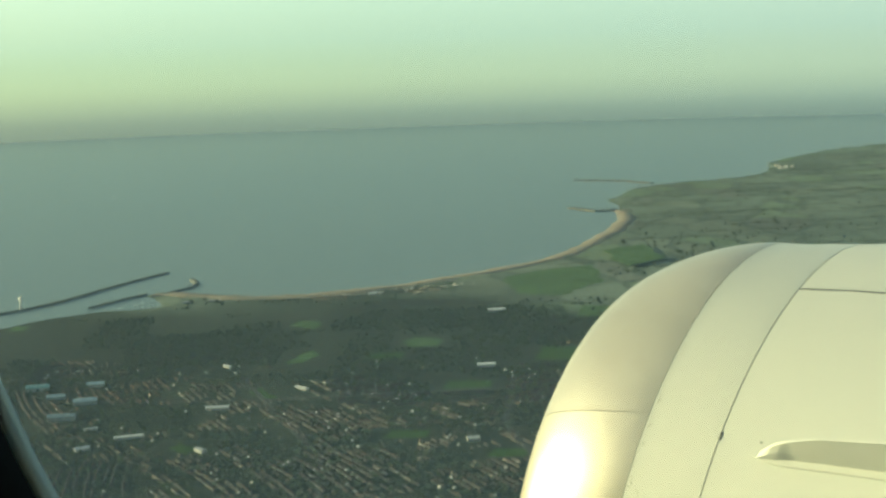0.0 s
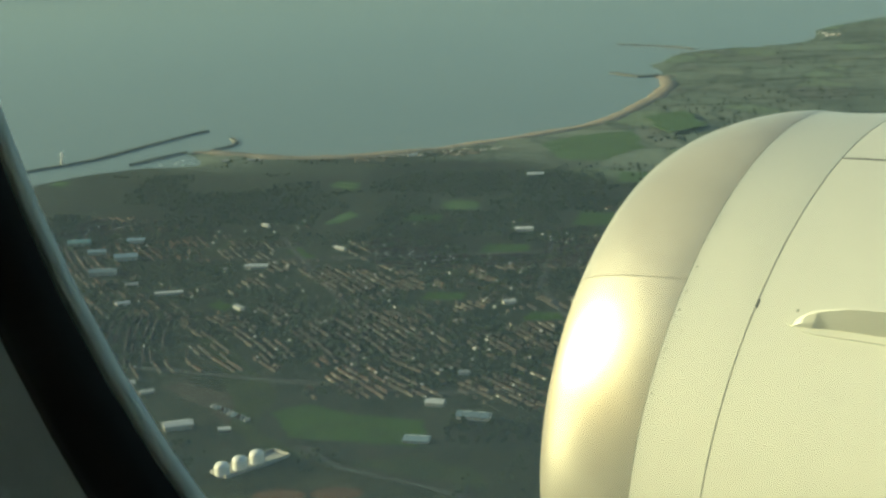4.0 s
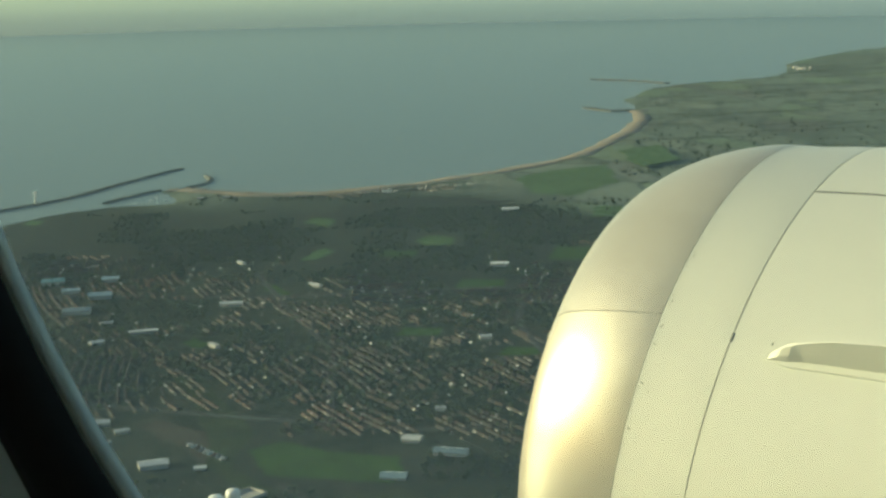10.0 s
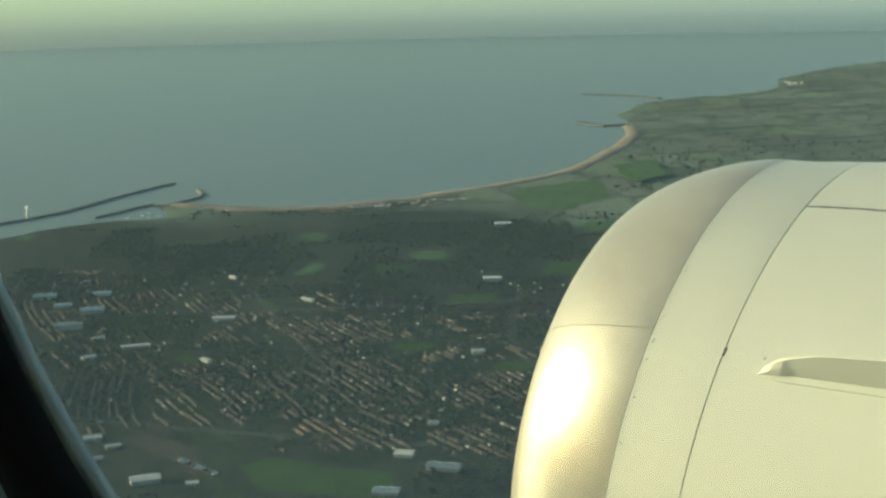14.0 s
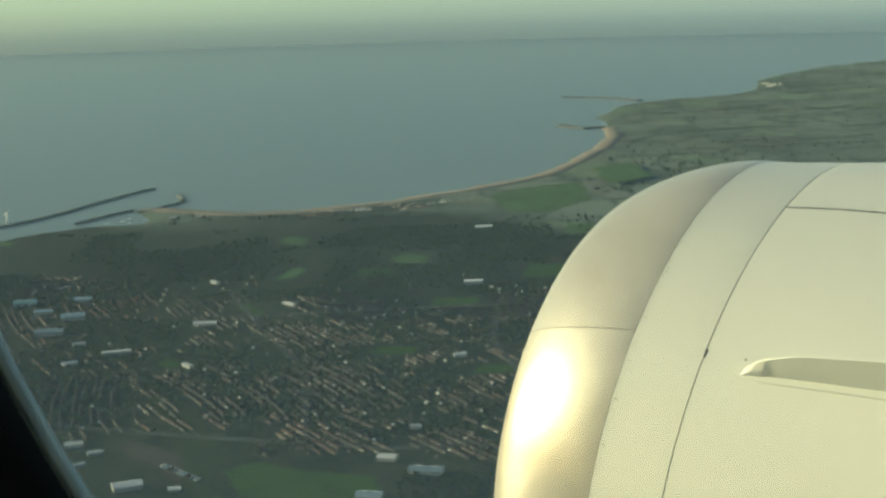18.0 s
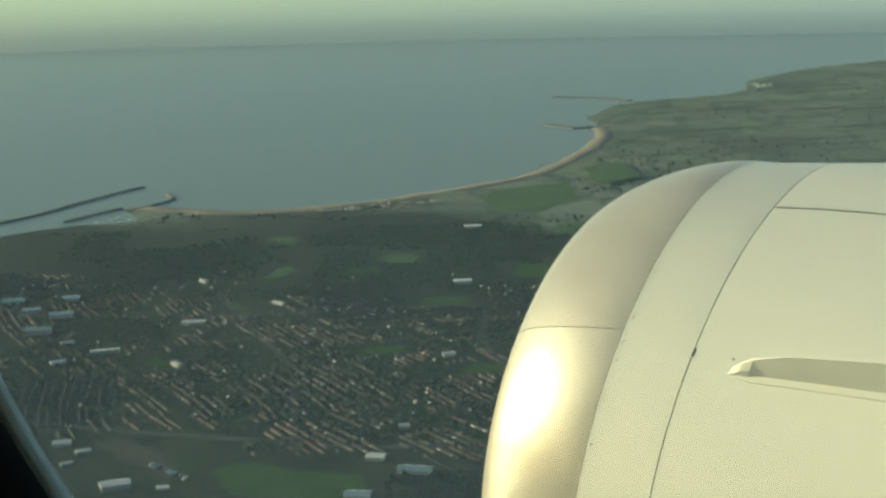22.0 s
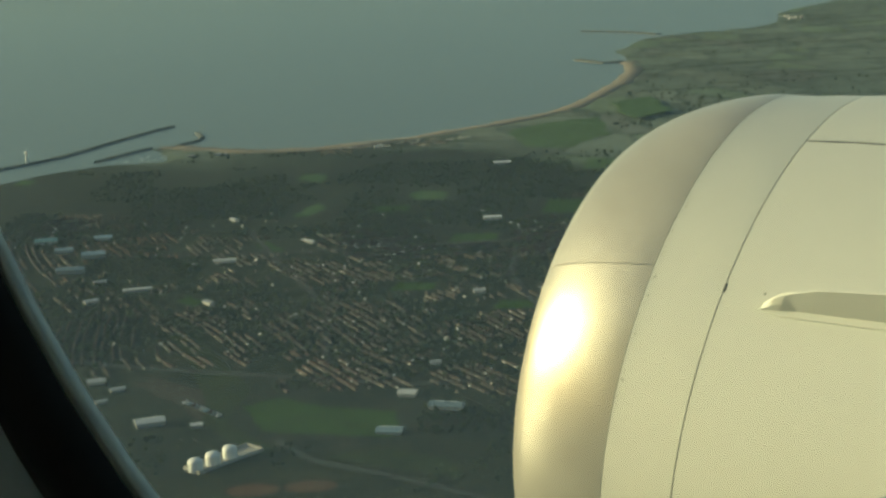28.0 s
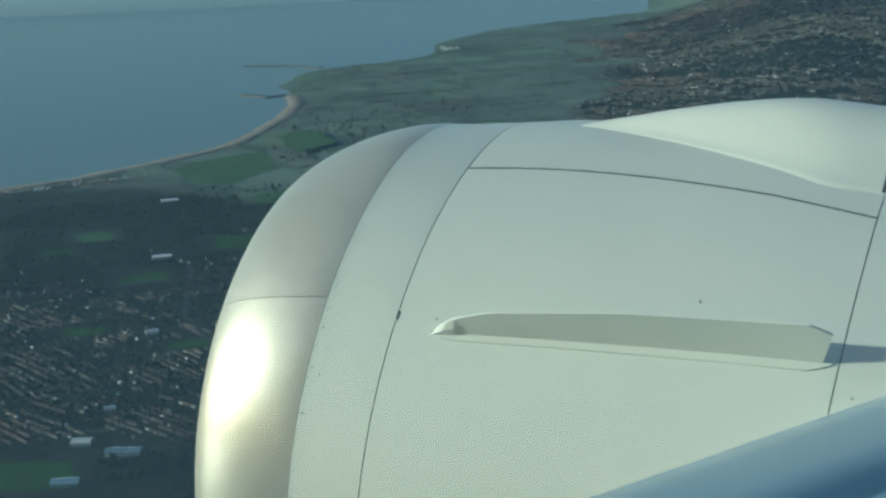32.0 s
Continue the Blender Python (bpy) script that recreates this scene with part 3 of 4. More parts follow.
for i in range(n):
    for k in range(4):
        q = (i * 5 + k, (i + 1) * 5 + k, (i + 1) * 5 + k + 1, i * 5 + k + 1)
        f += [q, tuple(m5 + p for p in reversed(q))]
    f.append((i * 5 + 4, (i + 1) * 5 + 4, m5 + (i + 1) * 5 + 4, m5 + i * 5 + 4))
for i in (0, n):
    for k in range(4):
        f.append((i * 5 + k, i * 5 + k + 1, m5 + i * 5 + k + 1, m5 + i * 5 + k))
strake = part("strake", mesh_of("strake", fin, f, M_STRAKE), engine, "cream strake fin standing out from the cowl")
foot = []
for i in range(n + 3):
    x = 0.125 + (1.56 - 0.125) * i / (n + 2)
    a = 2.604 - 0.16 * i / (n + 2) + 0.023 * (i / (n + 2)) ** 2
    wd = 0.030 * min(1, (i + 0.4) / 3) * min(1, (n + 2 - i + 0.4) / 2)
    for u, l in ((-0.35, -0.004), (-0.25, 0.007), (0.9, 0.007), (1.0, -0.004)):
        foot.append(on_barrel(x, a + u * wd, l))
part("strake_foot", mesh_of("strake_foot", foot, grid_faces(n + 3, 4), M_PAINT), strake)
# fasteners
bm = bmesh.new()
bmesh.ops.create_cone(bm, cap_ends=True, segments=8, radius1=1, radius2=0.8, depth=0.5)
RIV = bm_mesh("rivet", bm, M_RIVET)


def rivet(x, a, size, lift=0.0005):
    x0, y0, z0 = on_barrel(x, a, lift)
    turn = Vector((0, y0, z0)).to_track_quat("Z", "X").to_matrix().to_4x4()
    part("rivet", RIV, engine, m=Matrix.Translation((x0, y0, z0)) @ turn @ Matrix.Diagonal((0.85 * size, 0.85 * size, 0.003, 1)))


rnd = random.Random(4)
for a in np.arange(1.80, 3.30, 0.026):
    if rnd.random() < 0.8:
        rivet(XL + 0.012 + rnd.uniform(0, 0.004), a + rnd.uniform(-0.004, 0.004), 0.0034)
for a in (1.86, 2.36, 2.52, 2.60, 2.66, 2.78, 2.92):
    rivet(XL + 0.02, a, 0.0058)
for a in np.arange(2.08, 2.6, 0.022):
    rivet(XA - 0.022, a, 0.0030)
for a in np.arange(2.66, 2.95, 0.04):
    rivet(XA - 0.022, a, 0.0030)
for x in np.arange(0.06, 1.5, 0.085):
    rivet(x, split(x) - 0.022, 0.0046)
for x, a, s in ((0.154, 2.565, 0.0065), (0.153, 2.606, 0.0065), (-0.165, 2.19, 0.005), (0.085, 2.07, 0.005), (0.125, 2.04, 0.0035), (0.05, 2.06, 0.0035),
                (0.07, 1.86, 0.005), (1.075, 2.36, 0.008), (-0.15, 3.0, 0.006), (1.65, 2.55, 0.006), (0.35, 1.86, 0.004), (-0.235, 2.72, 0.005), (-0.24, 2.80, 0.005)):
    rivet(x, a, s)
bm = bmesh.new()
box_bm(bm, 0, 0, 0, 0.035, 0.009, 0.006, 0.002)
x0, y0, z0 = on_barrel(0.002, 2.577, 0.0)
part("cowl_latch", bm_mesh("cowl_latch", bm, M_DARK), engine, "small dark latch", Matrix.Translation((x0, y0, z0)) @ Vector((0, y0, z0)).to_track_quat("Z", "X").to_matrix().to_4x4())

# wing: swept leading edge with a slat, from the fuselage out past the engine
wing = thing("aircraft_wing", AIR, "pale grey swept wing with a smooth slat along its leading edge", "wing")
P0, DIR = Vector((1.62, -1.15, 0.68)), Vector((-0.56, -0.85, -0.15))


def section(s, profile):
    p = P0 + DIR * s
    return [(p.x + u, p.y, p.z + w) for u, w in profile]


SLAT = [(0.62, -0.16), (0.3, -0.17), (0.1, -0.14), (0.02, -0.08), (0.0, -0.02), (0.02, 0.025), (0.08, 0.06), (0.2, 0.09), (0.4, 0.115), (0.62, 0.13), (0.63, 0.11)]
BODY = [(3.8, -0.25), (1.5, -0.35), (0.64, -0.2), (0.60, 0.0), (0.635, 0.118), (1.2, 0.15), (2.2, 0.14), (3.8, 0.0)]
ss = np.linspace(-0.9, 7.6, 30)
part("slat", mesh_of("slat", [q for s in ss for q in section(s, SLAT)], grid_faces(30, len(SLAT)), M_WING, True), wing, "pale grey slat with rounded edge")
part("wing_box", mesh_of("wing_box", [q for s in ss for q in section(s, BODY)], grid_faces(30, len(BODY)), M_WING), wing)

# cabin: side wall with one window, and the plain shell of the cabin behind
WX, WZ, WY = 2.0067, 2.197, -5.88


def outline(grow, n=72):
    """Window outline: upright, round-ended."""
    p, r, up = [], 0.183 + grow, 0.12
    for i in range(n):
        a = 2 * math.pi * i / n
        p.append((WX + r * math.cos(a), WZ + r * math.sin(a) + (up if math.sin(a) > 1e-6 else 0)))
    return p


def ring_mesh(name, rings, material, smooth=True):
    v, n = [], 72
    for grow, y in rings:
        v += [(x, WY + y, z) for x, z in outline(grow)]
    return mesh_of(name, v, grid_faces(len(rings), n, True), material, smooth)


window = setting("window_1", None, "oval cabin window with black seal and acrylic pane with a haze veil", AIR)
window["category"] = "window"
part("window_bevel", ring_mesh("window_bevel", [(0.06, 0.02), (0.004, 0.005), (0.0004, 0.002), (0.0008, 0.0004), (0.0024, -0.0004), (0.0028, 0.004)], M_RIM), window, "pale acrylic bevel")
part("window_seal", ring_mesh("window_seal", [(0.0022, 0.001), (0.0026, -0.001), (0.006, -0.0045), (0.013, -0.0045), (0.0202, -0.0012), (0.0215, 0.003)], M_SEAL), window, "black rubber seal")
pane = part("pane", mesh_of("pane", [(x, WY + y, z) for y in (0.012, 0.016) for x, z in outline(0.05)],
            [tuple(range(72)), tuple(range(143, 71, -1))] + grid_faces(2, 72, True), M_PANE), window)
pane.visible_shadow = False
n = 72


def square(half):
    return [(WX + half * max(-1, min(1, 1.5 * math.cos(2 * math.pi * i / n))), 2.2 + half * max(-1, min(1, 1.5 * math.sin(2 * math.pi * i / n)))) for i in range(n)]


v = [(x, WY, z) for x, z in outline(0.0192)] + [(x, WY - 0.012, z) for x, z in outline(0.045)]
v += [(x, WY - 0.02, z) for x, z in square(0.56)] + [(x, WY + 0.04, z) for x, z in square(0.56)] + [(x, WY + 0.04, z) for x, z in outline(0.25)] + [(x, WY, z) for x, z in outline(0.0192)]
setting("wall_cabin", mesh_of("wall_cabin", v, grid_faces(6, n, True), M_LINING, False), "dark grey plastic cabin side wall lining", AIR)

# fuselage: painted skin and cabin lining, both open at the window and across from it; plain ends
CY, CZ = -7.94, 1.95


def tube(name, r, x0, x1, material, label, ends):
    """A round shell along the aircraft, open at the window and at the light openings across."""
    xs = np.linspace(x0, x1, int(round((x1 - x0) / 0.155)) + 1)
    na = 90
    v, f = [], []
    for x in xs:
        k = 1.0
        if ends and x < x0 + 3:
            k = math.sqrt(max(0.02, 1 - ((x0 + 3 - x) / 3) ** 2))
        v += [(x, CY + k * r * math.cos(2 * math.pi * j / na), CZ + k * r * math.sin(2 * math.pi * j / na)) for j in range(na)]
    for i in range(len(xs) - 1):
        xm = (xs[i] + xs[i + 1]) / 2
        for j in range(na):
            a = 2 * math.pi * (j + 0.5) / na
            y, z = CY + r * math.cos(a), CZ + r * math.sin(a)
            here = y > CY and abs(xm - WX) < 0.56 and abs(z - 2.2) < 0.55
            # unseen openings in the far side, added to let daylight onto the lining
            across = y < CY and 1.8 < z < 2.7 and abs(xm - WX) < 3.5 and (i % 5) < 3
            if not here and not across:
                f.append((i * na + j, i * na + (j + 1) % na, (i + 1) * na + (j + 1) % na, (i + 1) * na + j))
    m = len(xs) - 1
    f += [tuple(range(na)), tuple(m * na + j for j in reversed(range(na)))]
    return setting(name, mesh_of(name, v, f, material, False), label, AIR)


tube("wall_fuselage", 2.16, -6.0, 10.0, M_PAINT, "cream-white round aircraft fuselage skin", True)
tube("wall_lining", 2.10, -1.6, 7.0, M_LINING, "grey cabin lining round the seats", False)


def slab(name, x0, x1, y0, y1, z0, z1, label):
    bm = bmesh.new()
    box_bm(bm, (x0 + x1) / 2, (y0 + y1) / 2, (z0 + z1) / 2, x1 - x0, y1 - y0, z1 - z0)
    return setting(name, bm_mesh(name, bm, M_LINING), label, AIR)


slab("floor", -1.5, 6.9, CY - 1.75, CY + 1.75, 0.80, 0.88, "dark grey cabin floor")
slab("ceiling", -1.5, 6.9, CY - 1.3, CY + 1.3, 3.46, 3.54, "grey cabin ceiling panel")

# ---- harbour, shore and fields ----
BEACH = COAST[22:42]
v, f = strip([(x + 9, y - 9) for x, y in BEACH], 21, 1.7, 2.5, 4, 3)
setting("beach", mesh_of("beach", v, f, M_SAND, True), "pale sand beach curving along the bay")


def breakwater(name, pts, width, label, seed):
    v, f = strip(pts, width * 0.32, 2.0, 2.3, 1.1, seed)
    tagged(new(name, mesh_of(name, v, f, M_ROCK)), label, "breakwater", "harbour walls", "")


breakwater("breakwater", [(-291, 1628), (-305, 1605), (-321, 1562), (-337, 1525), (-354, 1476), (-372, 1433), (-391, 1402), (-411, 1380), (-430, 1340), (-454, 1275), (-480, 1200)], 9, "long dark rubble breakwater reaching out to sea", 1)
breakwater("breakwater", [(-256, 1572), (-246, 1538), (-248, 1515), (-261, 1489), (-268, 1474)], 7, "short hooked rubble jetty at the harbour mouth", 2)
breakwater("breakwater", [(-287, 1476), (-300, 1457), (-316, 1425), (-327, 1403)], 8, "inner rubble jetty beside the harbour basin", 3)
breakwater("breakwater", [(262, 2131), (232, 2120), (215, 2147), (202, 2174)], 40, "low dark sandbar of rocks off the headland", 4)
breakwater("breakwater", [(372, 2540), (340, 2590), (316, 2614), (279, 2636), (253, 2655)], 26, "thin dark stone spit off the far headland", 5)

Z = 1.56
GREENS = []
flat_shape("field", [(-96, 664), (-82, 677), (-60, 662), (-26, 651), (-24, 632), (-27, 616), (-84, 630)], Z, M_GRASS, "bright green mown playing field", 6, 1.2, 1)
flat_shape("field", [(-125, 1263), (-120, 1290), (-97, 1278), (-102, 1246)], Z, M_MARSH, "bright green pasture field", 5, 2, 2)
flat_shape("field", [(-113, 1106), (-99, 1152), (-91, 1136), (-102, 1105)], Z, M_MARSH, "bright green pasture field", 5, 2, 3)
flat_shape("field", [(-27, 1174), (-18, 1195), (3, 1182), (0, 1154), (-20, 1154)], Z, M_MARSH, "green pasture field behind the town", 5, 2, 4)
flat_shape("field", [(-131, 1011), (-124, 1023), (-109, 992), (-116, 982)], Z, M_GRASS, "narrow green field at the edge of town", 5, 1.5, 5)
flat_shape("field", [(67, 1493), (105, 1547), (167, 1579), (165, 1459), (114, 1379), (78, 1395)], Z, M_MARSH, "wide green marsh pasture beside the bay", 8, 4, 6)
flat_shape("field", [(189, 1666), (239, 1706), (246, 1587), (197, 1532)], Z + 3.2, M_MARSH, "green marsh pasture beside the bay", 8, 4, 7)
flat_shape("field", [(-160, 863), (-156, 878), (-143, 861), (-148, 851)], Z, M_GRASS, "small green lawn among the houses", 5, 1, 8)
for k, (x, y, w, d) in enumerate(((-40, 1122, 15, 12), (20, 1010, 18, 15), (135, 960, 22, 18), (-20, 880, 14, 10), (100, 1110, 28, 26), (40, 830, 14, 9), (-365, 1297, 8, 12), (150, 1290, 30, 28))):
    flat_shape("field", [(x - w, y - d * 0.8), (x + w * 0.8, y - d), (x + w, y + d * 0.7), (x - w * 0.7, y + d)], Z - 0.004, M_MARSH if y > 1200 else M_GRASS, "green grass field between hedges and houses", 6, w * 0.06, 40 + k)
    GREENS.append((x - w, x + w, y - d, y + d))
flat_shape("field", [(-108, 530), (-128, 580), (-40, 606), (10, 612), (56, 590), (60, 520), (40, 470), (-80, 470)], Z - 0.012, M_ROUGH, "rough grass of the riverside flats", 7, 3, 9)
flat_shape("field", [(-156, 704), (-146, 714), (-122, 692), (-100, 652), (-112, 642), (-128, 674)], Z - 0.006, M_GRAVEL, "pale gravel yard on the riverside", 6, 2, 10)
flat_shape("field", [(-152, 792), (-140, 798), (-96, 690), (-100, 640), (-74, 606), (-82, 600), (-112, 640), (-118, 690)], Z - 0.003, M_BANK, "green grassy embankment beside the river flats", 5, 1.5, 60)
flat_shape("field", [(-55, 596), (-30, 602), (-2, 590), (4, 566), (-24, 580)], Z - 0.006, M_BANK, "green grass field beside the clay pitches", 5, 1.5, 61)
flat_shape("field", [(-104, 552), (-90, 556), (-66, 512), (-50, 480), (-78, 480)], Z - 0.006, M_BANK, "strip of greener grass along the river", 5, 2, 62)
for k, (x, y) in enumerate(((-80, 561), (-57, 563), (-61, 535), (-37, 537))):
    pts = [(x + 11 * math.cos(a), y + 6.5 * math.sin(a)) for a in np.linspace(0, 2 * math.pi, 10, endpoint=False)]
    flat_shape("sports_pitch", pts, Z + 0.02, M_CLAY, "orange clay sports pitch in rough grass", 2, 0.4, 20 + k)
for k, (pts, w) in enumerate((([(-230, 760), (-120, 720), (-20, 690), (90, 700), (260, 660)], 5), ([(-60, 690), (-70, 840), (-110, 960), (-140, 1060)], 4),
                              ([(100, 560), (70, 700), (40, 900), (55, 1050)], 4), ([(-76, 617), (-59, 592), (-26, 572), (14, 543), (90, 520)], 3),
                              ([(-280, 1000), (-120, 985), (60, 1000), (220, 960)], 5))):
    v, f = strip(pts, w, Z + 0.03 + 0.006 * k, 0.3, 0, k)
    setting("road", mesh_of("road", v, f, M_ROAD), "grey asphalt road through the town")


# ---- things of the port ----
def gable(name, L, Wd, H, top, wall, roof, over=0.4):
    """Meshes of a plain gabled building: walls and roof."""
    x, y = L / 2, Wd / 2
    wv = [(-x, -y, 0), (x, -y, 0), (x, y, 0), (-x, y, 0), (-x, -y, H), (x, -y, H), (x, y, H), (-x, y, H), (-x, 0, top), (x, 0, top)]
    wf = [(0, 1, 5, 4), (2, 3, 7, 6), (1, 2, 6, 9, 5), (3, 0, 4, 8, 7)]
    X, Y, d = x + over, y + over, (top - H) * over / y
    rv = [(-X, -Y, H - d), (X, -Y, H - d), (X, 0, top), (-X, 0, top), (X, Y, H - d), (-X, Y, H - d)]
    rv += [(a, b, c + 0.25) for a, b, c in rv]
    rf = [(3, 2, 1, 0), (5, 4, 2, 3), (6, 7, 8, 9), (9, 8, 10, 11), (0, 1, 7, 6), (4, 5, 11, 10), (1, 2, 8, 7), (2, 4, 10, 8), (3, 0, 6, 9), (5, 3, 9, 11)]
    return mesh_of(name + "_wall", wv, wf, wall), mesh_of(name + "_roof", rv, rf, roof)


def shed(x, y, L, Wd, H, turn, roof, label, name="warehouse", z=1.5):
    e = thing(name, pose(x, y, z, 0, 0, turn), label, name.replace("_", " "), "port sheds")
    w, r = gable("shed", L, Wd, H, H + Wd * 0.14, M_CONC, roof)
    part("wall", w, e)
    part("roof", r, e)
    for i in range(3):
        bm = bmesh.new()
        box_bm(bm, -L * 0.3 + i * L * 0.3, -Wd / 2 - 0.02, H * 0.3, L * 0.06, 0.12, H * 0.55)
        part("loading_door", bm_mesh("loading_door", bm, M_BLUE), e)
    for i in (-1, 1):
        bm = bmesh.new()
        box_bm(bm, i * L * 0.22, Wd * 0.2, H + Wd * 0.115, L * 0.25, 0.9, 0.25, turn=0)
        part("roof_light", bm_mesh("roof_light", bm, M_ROOF_PALE), e)
    return e


for x, y, L, Wd, H, t, roof, lab in ((-136, 644, 15, 9, 5, 20, M_SHED, "pale-roofed workshop on the river bank"), (-174, 708, 10, 7, 4, 15, M_SHED, "pale-roofed low workshop beside yards"),
                                     (-161, 695, 8, 4, 3, 25, M_SHED, "small pale-roofed shed beside yards"), (-165, 677, 6, 3, 3, 30, M_SHED, "small pale-roofed shed beside yards"),
                                     (-114, 639, 6, 4, 3, 10, M_SHED, "small pale-roofed shed beside a lawn"), (-189, 892, 20, 3, 4, 14, M_WHITE, "long narrow white-roofed shed among houses"),
                                     (-282, 1040, 18, 12, 6, 12, M_TEAL, "teal-roofed warehouse near the quay"), (-145, 962, 17, 6, 4, 4, M_SHED, "white-roofed hall among red roofs"),
                                     (-140, 854, 10, 4, 4, -52, M_SHED, "white-roofed hall beside a small lawn"), (-94, 1013, 12, 4, 4, -40, M_SHED, "white-roofed hall at the edge of town"),
                                     (-156, 1096, 9, 4, 4, -50, M_SHED, "pale farm shed behind the town"), (53, 1307, 17, 6, 4, 4, M_WHITE, "long white-roofed farm shed in fields"),
                                     (35, 1069, 15, 6, 5, 2, M_WHITE, "white-roofed hall at the edge of town"), (19, 860, 8, 6, 4, 10, M_SHED, "white school hall beside a lawn"),
                                     (-238, 992, 18, 12, 6, 15, M_BLUE, "wide blue-grey roofed warehouse near the quay"), (-243, 1047, 14, 9, 5, 8, M_BLUE, "blue-grey roofed warehouse near the quay"),
                                     (-262, 1010, 14, 8, 5, 12, M_BLUE, "small blue-grey roofed warehouse near the quay"), (-243, 948, 20, 11, 6, 5, M_BLUE, "large blue-grey warehouse by the river"),
                                     (-217, 915, 9, 4, 4, 30, M_SHED, "pale-roofed shed near the river"), (-212, 867, 10, 5, 4, 35, M_SHED, "white-roofed shed on the river bank"),
                                     (-60, 1422, 10, 4, 4, 20, M_SHED, "white seafront hall behind the beach"), (-210, 1412, 14, 4, 3, 2, M_SHED, "pale harbour shed behind the beach"),
                                     (-236, 1408, 9, 4, 3, 8, M_SHED, "pale harbour shed beside the basin"), (-2, 653, 18, 9, 4, -15, M_BLUE, "blue-grey roofed workshop shed beside tanks"),
                                     (-20, 673, 10, 8, 4, -15, M_SHED, "pale square-roofed workshop shed"), (-27, 623, 13, 9, 3, -10, M_BLUE, "low grey workshop shed beside the pitches"),
                                     (-7, 721, 6, 5, 3, 5, M_SHED, "small pale-roofed hall among houses"),
                                     (-17, 484, 13, 6, 3, 5, M_SHED, "pale-roofed low shed beside the pitches"), (-8, 494, 13, 6, 3, 5, M_SHED, "pale-roofed low shed beside the pitches"),
                                     (0, 507, 13, 6, 3, 8, M_BLUE, "blue-grey low shed beside the pitches"), (11, 524, 12, 6, 3, 8, M_SHED, "pale-roofed low shed beside the pitches")):
    shed(x, y, L * 0.85, Wd * 0.8, H * 0.42, t, roof, lab)


def storage_tank(x, y):
    e = thing("storage_tank", pose(x, y, 1.9), "white round storage tank with domed roof on a concrete pad", "storage tank", "row of storage tanks")
    bm = bmesh.new()
    tube_bm(bm, 4.2, 4.2, 0, 5.0, 32)
    part("shell", bm_mesh("shell", bm, M_TANK, False), e)
    v = [(4.25 * math.cos(t) * math.cos(a), 4.25 * math.cos(t) * math.sin(a), 5.0 + 2.4 * math.sin(t)) for t in np.linspace(0, 1.5, 8) for a in np.linspace(0, 2 * math.pi, 32, endpoint=False)]
    part("dome_roof", mesh_of("dome_roof", v, grid_faces(8, 32, True), M_TANK, True), e)
    bm = bmesh.new()
    for i in range(12):
        a = 0.5 + i * 0.11
        box_bm(bm, 4.6 * math.cos(a), 4.6 * math.sin(a), 0.4 + i * 0.4, 0.7, 0.7, 0.12, turn=a)
    part("stairway", bm_mesh("stairway", bm, M_CONC), e)
    return e


for k in range(3):
    storage_tank(-106 + 6.2 * k, 584 + 7.0 * k).scale = (0.74, 0.74, 0.74)
pad = thing("tank_pad", pose(-96, 596, 1.5, 0, 0, 48), "pale concrete pad with low bund wall under tanks", "concrete pad")
bm = bmesh.new()
box_bm(bm, 0, 0, 0.2, 34, 10, 0.4, 0.05)
part("slab", bm_mesh("slab", bm, M_CONC), pad)
for x, y, sx, sy in ((0, 5.1, 34.8, 0.4), (0, -5.1, 34.8, 0.4), (17.2, 0, 0.4, 9.8), (-17.2, 0, 0.4, 9.8)):
    bm = bmesh.new()
    box_bm(bm, x, y, 0.7, sx, sy, 1.4)
    part("bund_wall", bm_mesh("bund_wall", bm, M_CONC), pad)


def wind_turbine(x, y, z, H, turn):
    e = thing("wind_turbine", pose(x, y, z, 0, 0, turn), "slender white wind turbine standing beside the river mouth", "wind turbine")
    bm = bmesh.new()
    tube_bm(bm, 1.5, 0.8, 0, H, 20)
    part("tower", bm_mesh("tower", bm, M_WHITE, True), e)
    bm = bmesh.new()
    box_bm(bm, 0, 0.8, H + 0.6, 1.8, 5, 1.8, 0.4)
    part("generator_housing", bm_mesh("generator_housing", bm, M_WHITE), e)
    bm = bmesh.new()
    bmesh.ops.create_uvsphere(bm, u_segments=12, v_segments=8, radius=0.9, matrix=pose(0, -2.2, H + 0.6))
    hub = part("hub", bm_mesh("hub", bm, M_WHITE, True), e)
    L = H * 0.5
    v = []
    for i in range(10):
        t = i / 9
        c = 1.3 * (1 - 0.85 * t) * (0.5 + 0.5 * min(1, t * 8))
        v += [(-c / 2, 0, t * L), (0, 0.14, t * L), (c / 2, 0.02, t * L), (0, -0.14, t * L)]
    blade = mesh_of("blade", v, grid_faces(10, 4, True), M_WHITE)
    for k in range(3):
        part("blade", blade, hub, m=Matrix.Translation((0, -2.2, H + 0.6)) @ Matrix.Rotation(radians(25 + 120 * k), 4, "Y"))


wind_turbine(-391, 1402, 1.6, 10, 30)


